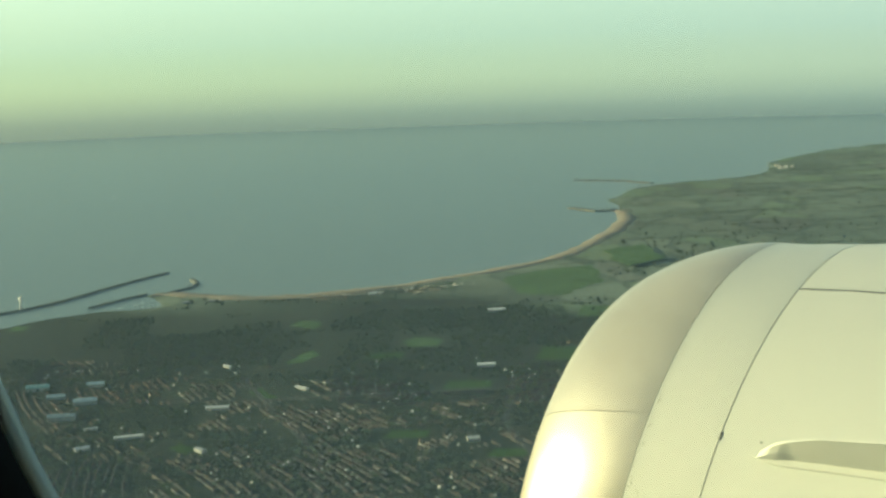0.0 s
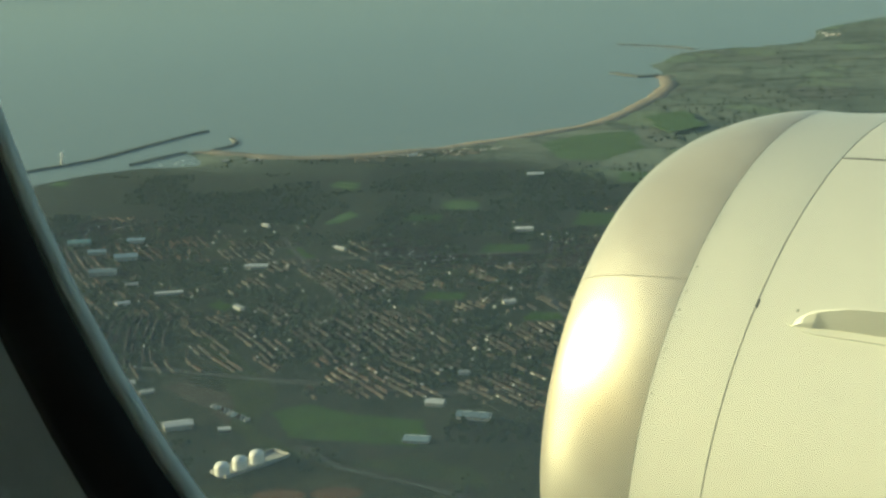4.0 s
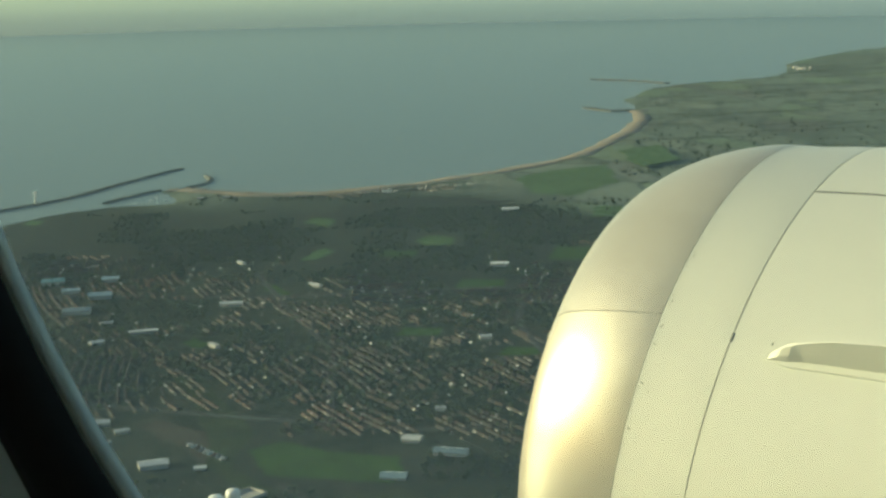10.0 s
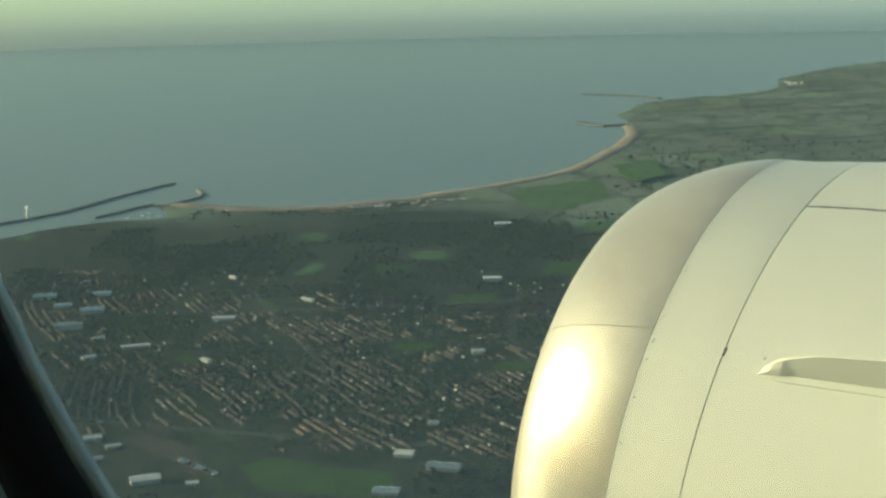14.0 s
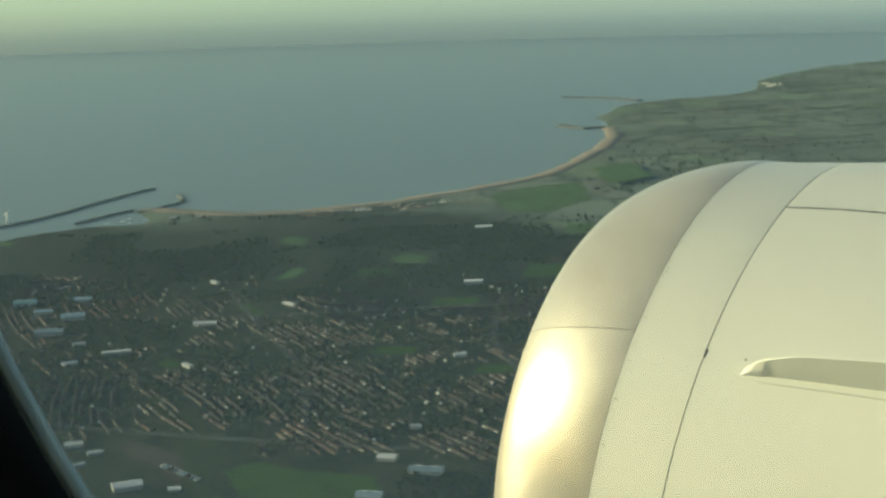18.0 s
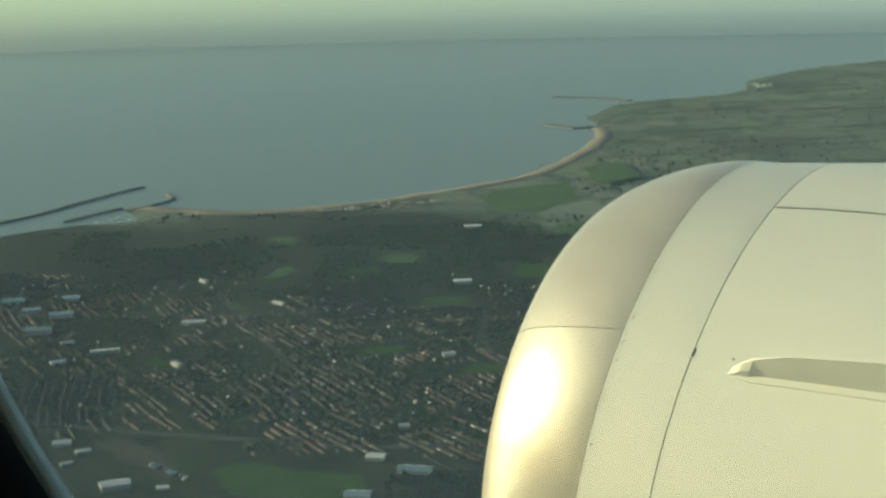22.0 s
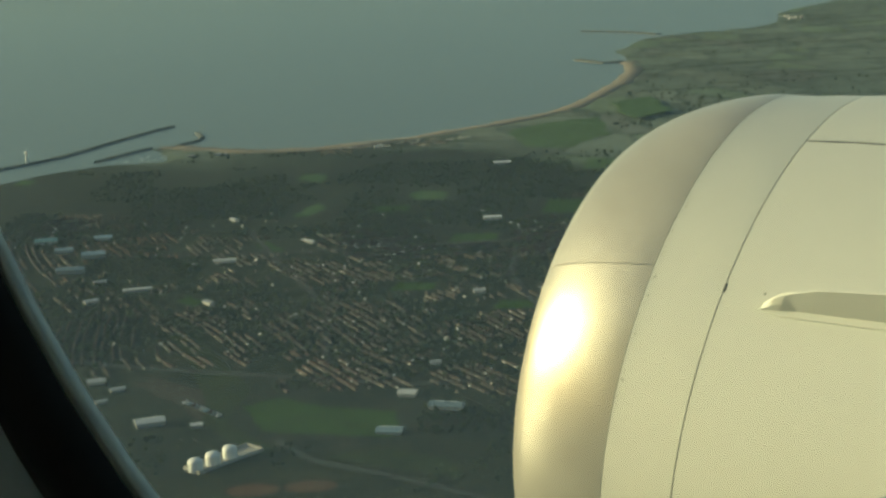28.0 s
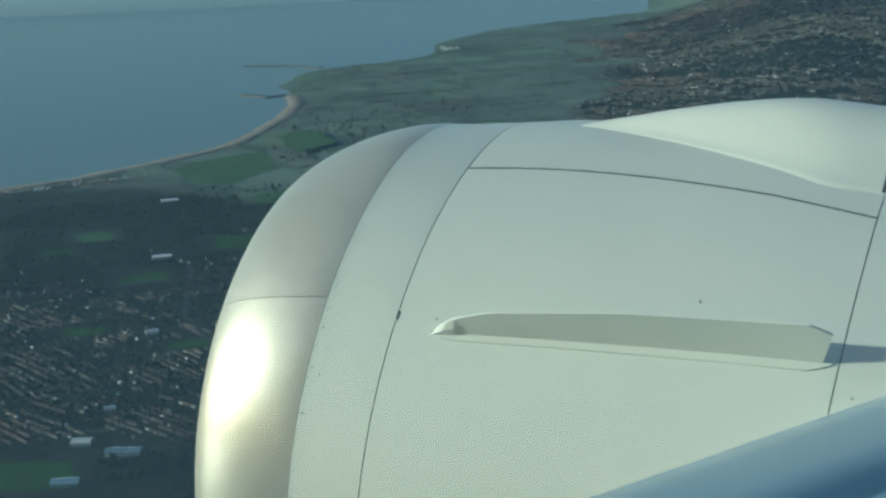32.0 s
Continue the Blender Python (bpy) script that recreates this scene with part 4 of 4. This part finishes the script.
def boat(x, y, L, turn, label, hull=M_WHITE):
    e = thing("boat", pose(x, y, 0.1, 0, 0, turn), label, "boat", "boats on the water")
    v = []
    for i in range(9):
        t = i / 8
        b = L * 0.13 * (1 - max(0, (t - 0.55) / 0.45) ** 2) + 0.02
        xx = (t - 0.5) * L
        v += [(xx, -b, L * 0.09), (xx, -b * 0.6, -0.3), (xx, b * 0.6, -0.3), (xx, b, L * 0.09)]
    part("hull", mesh_of("hull", v, grid_faces(9, 4) + [(i * 4, i * 4 + 3, i * 4 + 7, i * 4 + 4) for i in range(8)] + [(0, 1, 2, 3)], hull), e)
    bm = bmesh.new()
    box_bm(bm, -L * 0.2, 0, L * 0.15, L * 0.22, L * 0.16, L * 0.14, 0.1)
    part("cabin", bm_mesh("cabin", bm, M_WHITE), e)


boat(-552, 2606, 7, 30, "small white ship far out on the sea")
for k, (x, y, L, t) in enumerate(((-268, 1408, 5, 10), (-276, 1400, 4, 80), (-284, 1412, 5, 40), (-297, 1400, 4, 15), (-281, 1426, 4, 60), (-240, 720, 13, 35), (-172, 622, 10, 130), (-146, 570, 9, 120))):
    boat(x, y, L, t, "small white boat moored in the harbour" if k < 5 else "workboat moored by the river bank", M_WHITE if k < 5 else M_HULL)


def jetty(x, y, L, turn):
    e = thing("landing_stage", pose(x, y, 0, 0, 0, turn), "weathered concrete landing stage on piles in the river", "landing stage", "river landing stages")
    bm = bmesh.new()
    box_bm(bm, 0, 0, 1.5, L, 6, 0.5, 0.05)
    part("deck", bm_mesh("deck", bm, M_CONC), e)
    bm = bmesh.new()
    tube_bm(bm, 0.4, 0.4, -4, 1.3, 8)
    pile = bm_mesh("pile", bm, M_ROCK)
    for i in range(4):
        for s in (-2.4, 2.4):
            part("pile", pile, e, m=pose(-L / 2 + 1 + i * (L - 2) / 3, s, 0))


jetty(-158, 592, 20, 125)
jetty(-130, 548, 14, 118)
jetty(-210, 670, 18, 150)


def lorry(x, y, turn, material):
    e = thing("lorry", pose(x, y, 1.56, 0, 0, turn), "parked lorry with a box trailer on the gravel yard", "lorry", "parked lorries")
    bm = bmesh.new()
    box_bm(bm, -0.8, 0, 1.6, 4.8, 1.7, 1.7, 0.05)
    part("trailer", bm_mesh("trailer", bm, material), e)
    bm = bmesh.new()
    box_bm(bm, 2.5, 0, 1.25, 1.3, 1.6, 1.5, 0.15)
    part("cab", bm_mesh("cab", bm, M_SHED), e)
    bm = bmesh.new()
    tube_bm(bm, 0.4, 0.4, -0.12, 0.12, 10)
    wheel = bm_mesh("wheel", bm, M_HULL)
    for u in (-2.4, -1.6, 2.4):
        for s in (-0.75, 0.75):
            part("wheel", wheel, e, m=pose(u, s, 0.4, 90, 0, 0))
    return e


for k in range(9):
    lorry(-124 + 2.3 * k, 672 - 2.6 * k, 52 + (k * 7) % 5, (M_SHED, M_BLUE, M_ROOF_RED, M_HULL)[k % 4]).scale = (0.6, 0.6, 0.6)

# ---- houses: terraces in streets ----
STREETS = []
rs = np.random.RandomState(11)
districts = [(x, y) for x in range(-420, 700, 105) for y in range(470, 1600, 105)] + [(x, y) for x in range(430, 1900, 140) for y in range(1100, 3300, 140)]
for cx, cy in districts:
    cx, cy = cx + rs.uniform(-32, 32), cy + rs.uniform(-32, 32)
    turn = rs.choice([-66, -62, -60, -55, -70, 28, 12]) + rs.uniform(-4, 4)
    c, s = math.cos(radians(turn)), math.sin(radians(turn))
    size = 74 if cy < 1500 and cx < 560 else 100
    red = rs.rand() < 0.3
    big = 1.0 if cx < 0.27 * cy else 1.75                       # larger blocks in the eastern part
    unit, v0, k = rs.uniform(1.15, 1.6) * big, -size, 0
    bend, kink = rs.uniform(-0.0012, 0.0012), rs.uniform(0, 80)
    while v0 < size:
        u, plain = -size + rs.uniform(0, 6), rs.rand() < 0.2    # detached houses along some streets
        while u < size:
            for _ in range(rs.randint(5, 26) if not plain else 1):
                L = unit * rs.uniform(0.92, 1.08)
                w = v0 + bend * (u - kink) ** 2
                STREETS.append((cx + c * (u + L / 2) - s * w, cy + s * (u + L / 2) + c * w, L, 1.1 * big, rs.uniform(0.7, 0.85) * big, turn + math.degrees(2 * bend * (u - kink)) + rs.normal() * 2, red, cx, cy))
                u += L
            u += rs.uniform(1.0, 3.5) * big + (rs.rand() < 0.3) * rs.uniform(4, 22)
        k += 1
        v0 += (4.2 if k % 2 else 6.0) * big * rs.uniform(0.92, 1.12) + (rs.rand() < 0.12) * 8
S = np.array([q[:6] for q in STREETS])
b = houses_at(S[:, 0], S[:, 1])
seen = (S[:, 0] < 0.12 * S[:, 1]) | (S[:, 1] > 1250)         # the ground under the engine stays open
clump = 0.55 * value_noise(S[:, 0], S[:, 1], 46, 23) + 0.45 * value_noise(S[:, 0], S[:, 1], 10, 29) - 0.15 * smoothstep(790, 720, S[:, 1])
keep = seen & (b > 0.35) & (clump < 0.34 + 0.24 * b) & (rs.rand(len(S)) < 0.88)
STREETS = [q for q, k in zip(STREETS, keep) if k]
S = np.array([q[:2] for q in STREETS])
own = np.array([(q[7], q[8]) for q in STREETS])
centres = np.unique(own, axis=0)
best, near = np.full(len(S), 1e18), np.zeros(len(S), int)
for i, p in enumerate(centres):                              # each street plan stops where the next begins
    d = ((S - p) ** 2).sum(1)
    near[d < best], best = i, np.minimum(best, d)
keep = (centres[near] == own).all(1)
keep[keep] = inland(S[keep, 0], S[keep, 1]) > 18


def free(x, y, fields):
    return all(not (x0 - 8 < x < x1 + 8 and y0 - 6 < y < y1 + 6) for x0, x1, y0, y1 in fields)


OPEN = [(-96, -24, 616, 677), (-125, -97, 1246, 1290), (-113, -91, 1105, 1152), (-27, 3, 1154, 1195), (70, 165, 1390, 1560), (189, 246, 1560, 1690),
        (-131, -109, 985, 1020), (-160, -143, 853, 876), (-130, 64, 470, 612), (-160, -92, 630, 722)] + GREENS
SHEDS = [(o.location.x, o.location.y) for o in scene.objects if o.get("group") == "port sheds"]
HOUSES = [q for q, k in zip(STREETS, keep) if k and free(q[0], q[1], OPEN) and all(math.hypot(q[0] - x, q[1] - y) > 11 for x, y in SHEDS)]
HOUSES.sort(key=lambda q: q[1] + 0.35 * abs(q[0]))
KINDS = []
for L, wall, roof, lab in ((3.3, M_WALL_ONE, M_ROOF_ONE, "brick terraced house with a dark slate roof"), (3.6, M_CREAM_ONE, M_ROOF_ONE, "cream rendered terraced house with a dark slate roof"),
                           (3.6, M_WALL_ONE, M_ROOF_RED, "brick terraced house with a red tiled roof")):
    e = thing("terraced_house", pose(0, 0, -400), lab + " in a street", "house", "houses of the town")
    w, r = gable("house", L, 3.2, 2.1, 3.3, wall, roof, 0.12)
    part("wall", w, e)
    part("roof", r, e)
    bm = bmesh.new()
    box_bm(bm, -L / 2 + 0.4, 0.2, 3.3, 0.7, 0.5, 0.9)
    part("chimney", bm_mesh("chimney", bm, M_BRICK), e)
    for u in (-0.8, 0.8):
        for w in (0.7, 1.55):
            bm = bmesh.new()
            box_bm(bm, u, -1.61, w, 0.6, 0.06, 0.55)
            part("window", bm_mesh("window", bm, M_GLASS_D), e)
    KINDS.append(e)
used = set()
NEAR = 260
rs = np.random.RandomState(5)
for q in HOUSES[:NEAR]:
    k = 2 if q[6] else int(rs.rand() < 0.35)
    m = pose(q[0], q[1], 1.45, 0, 0, q[5]) @ Matrix.Scale(0.37, 4)
    if k not in used:
        KINDS[k].matrix_world = m
        used.add(k)
    else:
        copy_thing(KINDS[k], m)


def many(name, places, shape, faces, material, label):
    """One mesh of alike pieces: places are rows of x, y, z, turn, length, width, height; shape is given in those units."""
    shape, q = np.array(shape, float), np.array(places)
    c, s = np.cos(q[:, 3])[:, None], np.sin(q[:, 3])[:, None]
    u, v, w = (shape[None, :, i] * q[:, 4 + i, None] for i in range(3))
    pts = np.stack([q[:, :1] + c * u - s * v, q[:, 1:2] + s * u + c * v, q[:, 2:3] + w], -1).reshape(-1, 3)
    every = [tuple(len(shape) * k + i for i in f) for k in range(len(q)) for f in faces]
    tagged(new(name, mesh_of(name, pts, every, material)), label, "houses", kind="stuff")


WALLS = [(-.5, -.5, -.3), (.5, -.5, -.3), (.5, .5, -.3), (-.5, .5, -.3), (-.5, -.5, 1), (.5, -.5, 1), (.5, .5, 1), (-.5, .5, 1), (-.5, 0, 1.6), (.5, 0, 1.6)]
WALL_FACES = [(0, 1, 5, 4), (2, 3, 7, 6), (1, 2, 6, 9, 5), (3, 0, 4, 8, 7)]
ROOFS = [(-.52, -.58, .93), (.52, -.58, .93), (.52, 0, 1.68), (-.52, 0, 1.68), (.52, .58, .93), (-.52, .58, .93)]
STACK = [(-.5, -.1, 1.4), (-.3, -.1, 1.4), (-.3, .15, 1.4), (-.5, .15, 1.4), (-.5, -.1, 2.0), (-.3, -.1, 2.0), (-.3, .15, 2.0), (-.5, .15, 2.0)]
BOX_FACES = [(0, 1, 5, 4), (1, 2, 6, 5), (2, 3, 7, 6), (3, 0, 4, 7), (4, 5, 6, 7)]
far = HOUSES[NEAR:]
rows = np.array([(q[0], q[1], z, radians(q[5]), q[2], q[3], q[4]) for q, z in zip(far, ground_z([q[0] for q in far], [q[1] for q in far]).tolist())])
red, street = np.array([q[6] for q in far]), np.array([value_noise(q[7] + 7 * round(q[0] / 14), q[8] + 7 * round(q[1] / 14), 3, 2) for q in far])
pick = rs.rand(len(far)) * 0.55 + street * 0.45               # neighbours tend to look alike
cream, white = (pick > 0.6) & (pick < 0.79), pick >= 0.79
for name, which, shape, faces, material, label in (
        ("brick_walls", ~cream & ~white, WALLS, WALL_FACES, M_WALL, "brown brick walls of distant terraced houses"), ("cream_walls", cream, WALLS, WALL_FACES, M_CREAM, "cream rendered walls of distant terraced houses"),
        ("white_walls", white, WALLS, WALL_FACES, M_PALE, "white painted walls of distant houses"), ("dark_roofs", ~red, ROOFS, [(0, 1, 2, 3), (3, 2, 4, 5)], M_ROOF, "dark pitched roofs of distant terraced houses"),
        ("red_roofs", red, ROOFS, [(0, 1, 2, 3), (3, 2, 4, 5)], M_ROOF_RED, "red tiled roofs of distant terraced houses"), ("chimneys", rows[:, 1] < 1100, STACK, BOX_FACES, M_BRICK, "brick chimneys of distant terraced houses")):
    many(name, rows[which], shape, faces, material, label)
resort = [(x, y, z - 1, rs.uniform(0, 3), rs.uniform(3, 6), rs.uniform(3, 5), rs.uniform(1.5, 3)) for x, y, z in
          ((x, y, float(ground_z(np.array([x]), np.array([y]))[0])) for x, y in ((650 + 14 * rs.normal() + k * 0.9, 2790 - k * 3 + 22 * rs.normal()) for k in range(13)))]
# white seafront houses, and white boxes in town that imitate glints
spots = [(-105 + 150 * u + 5 * rs.normal(), 1416 + 55 * u ** 1.5 + 9 * abs(rs.normal())) for u in rs.rand(60)] + [(-330 + 430 * rs.rand() ** 0.6, 640 + 480 * rs.rand() ** 0.8) for _ in range(130)]
spots = [p for p in spots if p[0] < 0.1 * p[1] and free(p[0], p[1], OPEN)]
spots = [(x, y, z - 0.1, rs.choice([-1.1, 0.45]) + rs.normal() * 0.1, rs.uniform(0.9, 2.0), rs.uniform(0.7, 1.1), rs.uniform(0.6, 0.9)) for (x, y), z, d in
         zip(spots, ground_z(*np.array(spots).T).tolist(), inland(*np.array(spots).T).tolist()) if d > 16]
many("white_villas", spots, WALLS, WALL_FACES + [(4, 5, 9, 8), (8, 9, 6, 7)], M_PALE, "small white seafront houses and white specks for glints in town")
many("seaside_buildings", resort, WALLS, WALL_FACES + [(4, 5, 9, 8), (8, 9, 6, 7)], M_PALE, "white buildings of a far seaside place")

# ---- trees and hedges ----


def crown_cloud(rs, n, w, h):
    """n small ragged leaf clumps in an uneven crown of that width and height."""
    v, f = [], []
    for _ in range(n):
        d = rs.normal(size=3)
        d /= np.linalg.norm(d)
        r = rs.uniform(0.55, 1.0)
        p = np.array([d[0] * w / 2, d[1] * w / 2, d[2] * h / 2]) * r
        q = rs.normal(size=(3, 3))
        q, _ = np.linalg.qr(q)
        s = w * rs.uniform(0.16, 0.30)
        k = len(v)
        v += [tuple(p + s * (q[0] * x + q[1] * y + q[2] * z)) for x, y, z in ((-1, -0.7, 0), (0.2, -1, 0.3), (1, -0.1, 0), (0.5, 0.9, -0.25), (-0.6, 0.8, 0.15))]
        f += [(k, k + 1, k + 2), (k, k + 2, k + 3), (k, k + 3, k + 4)]
    return v, f


def trunk_mesh(rs, h):
    v, f = [], []

    def limb(p0, p1, r0, r1):
        k = len(v)
        ax = (Vector(p1) - Vector(p0)).normalized()
        sx = ax.orthogonal().normalized()
        sy = ax.cross(sx)
        for p, r in ((p0, r0), (p1, r1)):
            for i in range(6):
                a = i * math.pi / 3
                v.append(tuple(Vector(p) + r * (math.cos(a) * sx + math.sin(a) * sy)))
        f.extend((k + i, k + (i + 1) % 6, k + 6 + (i + 1) % 6, k + 6 + i) for i in range(6))
    limb((0, 0, -0.3), (0.1, 0, h * 0.5), 0.2, 0.13)
    for i in range(4):
        a = i * 1.6 + rs.uniform(0, 1)
        limb((0.1, 0, h * rs.uniform(0.3, 0.5)), (math.cos(a) * h * 0.25, math.sin(a) * h * 0.25, h * rs.uniform(0.6, 0.8)), 0.09, 0.03)
    return v, f


TREES = []
rs = np.random.RandomState(21)
for k in range(5):
    h, w = rs.uniform(3.6, 5.2), rs.uniform(2.8, 4.2)
    h, w = h * 0.45, w * 0.45
    e = thing("tree", pose(0, 0, -500), "dark green leafy tree among houses and gardens", "tree", "trees of the town")
    v, f = trunk_mesh(rs, h)
    part("trunk", mesh_of("trunk", v, f, M_BARK), e)
    v, f = crown_cloud(rs, 130, w, h * 0.75)
    part("crown", mesh_of("crown", [(a, b, c + h * 0.6) for a, b, c in v], f, M_LEAF), e)
    TREES.append(e)
xy = np.stack([rs.uniform(-330, 160, 24000), rs.uniform(480, 1330, 24000)], -1)
ok = (inland(xy[:, 0], xy[:, 1]) > 12) & (value_noise(xy[:, 0], xy[:, 1], 45, 13) > 0.36) & (xy[:, 0] < 0.13 * xy[:, 1])
xy = [p for p, k in zip(xy, ok) if k and free(p[0], p[1], OPEN)]
xy.sort(key=lambda p: p[1] + 0.35 * abs(p[0]))
HX = np.array([(q[0], q[1]) for q in HOUSES])
taken = {(int(x // 1.6), int(y // 1.6)) for x, y in HX}
xy = [p for p in xy if (int(p[0] // 1.6), int(p[1] // 1.6)) not in taken]
for i, p in enumerate(xy[:200]):
    m = pose(p[0], p[1], 1.45, 0, 0, rs.uniform(0, 360))
    if i < 5:
        TREES[i].matrix_world = m
    else:
        copy_thing(TREES[i % 5], m)
# the rest: woods, hedgerows and garden trees too many to count
pool = [crown_cloud(np.random.RandomState(50 + k), 26, 4.2, 3.6) for k in range(8)]
far = [(p[0], p[1], rs.uniform(0.25, 0.85) ** 1.3) for p in xy[200:]]
cand = np.stack([rs.uniform(-420, 900, 22000), 1 / rs.uniform(1 / 3300, 1 / 700, 22000)], -1)
n1, n2 = value_noise(cand[:, 0], cand[:, 1], 130, 17), value_noise(cand[:, 0] * 0.5, cand[:, 1], 30, 19)
ok = (inland(cand[:, 0], cand[:, 1]) > 25) & (n1 * 0.6 + n2 * 0.4 > 0.56) & (houses_at(cand[:, 0], cand[:, 1]) < 0.5) & (rs.rand(len(cand)) < smoothstep(2000, 1450, cand[:, 1]) + 0.12) & (np.abs(cand[:, 0]) < cand[:, 1] * 0.62)
far += [(x, y, rs.uniform(0.5, 1.0)) for (x, y), k in zip(cand, ok) if k and free(x, y, OPEN[:8])]
scrub = np.stack([rs.uniform(-140, 70, 1500), rs.uniform(455, 612, 1500)], -1)
ok = (inland(scrub[:, 0], scrub[:, 1]) > 3) & ((inland(scrub[:, 0], scrub[:, 1]) < 9) | (value_noise(scrub[:, 0], scrub[:, 1], 22, 31) > 0.5))
far += [(x, y, rs.uniform(0.25, 0.6)) for (x, y), k in zip(scrub, ok) if k and math.hypot(x + 96, y - 594) > 20 and math.hypot(x + 59, y - 549) > 24 and math.hypot(x, y - 492) > 16]
for i in range(60):                                         # hedgerows
    x0, y0 = rs.uniform(0, 700), rs.uniform(1500, 2800)
    a, L = rs.choice([0.05, 0.15, -0.1, 0.25]) + rs.uniform(-0.1, 0.1), rs.uniform(60, 220)
    hx, hy = x0 + np.arange(0, L, 4.5) * math.cos(a), y0 + np.arange(0, L, 4.5) * math.sin(a)
    k = inland(hx, hy) > 20
    far += [(x, y, rs.uniform(0.4, 0.75)) for x, y in zip(hx[k], hy[k]) if free(x, y, OPEN)]
V, F, n0 = [], [], 0
far = far[:26000]
ZS = ground_z([p[0] for p in far], [p[1] for p in far]).tolist()
for i, (x, y, s) in enumerate(far):
    v, f = pool[i % 8]
    a = rs.uniform(0, 6.28)
    s *= 0.72
    R = np.array([[math.cos(a), -math.sin(a), 0], [math.sin(a), math.cos(a), 0], [0, 0, 1]]) * s
    z = ZS[i]
    V.append(np.array(v) @ R.T + (x, y, z + 1.5 * s))
    F.append(np.array(f) + n0)
    n0 += len(v)
tagged(new("woodland", mesh_of("woodland", np.concatenate(V), np.concatenate(F).tolist(), M_LEAF)), "dark green trees, hedgerows and woods of the farmland", "trees", kind="stuff")
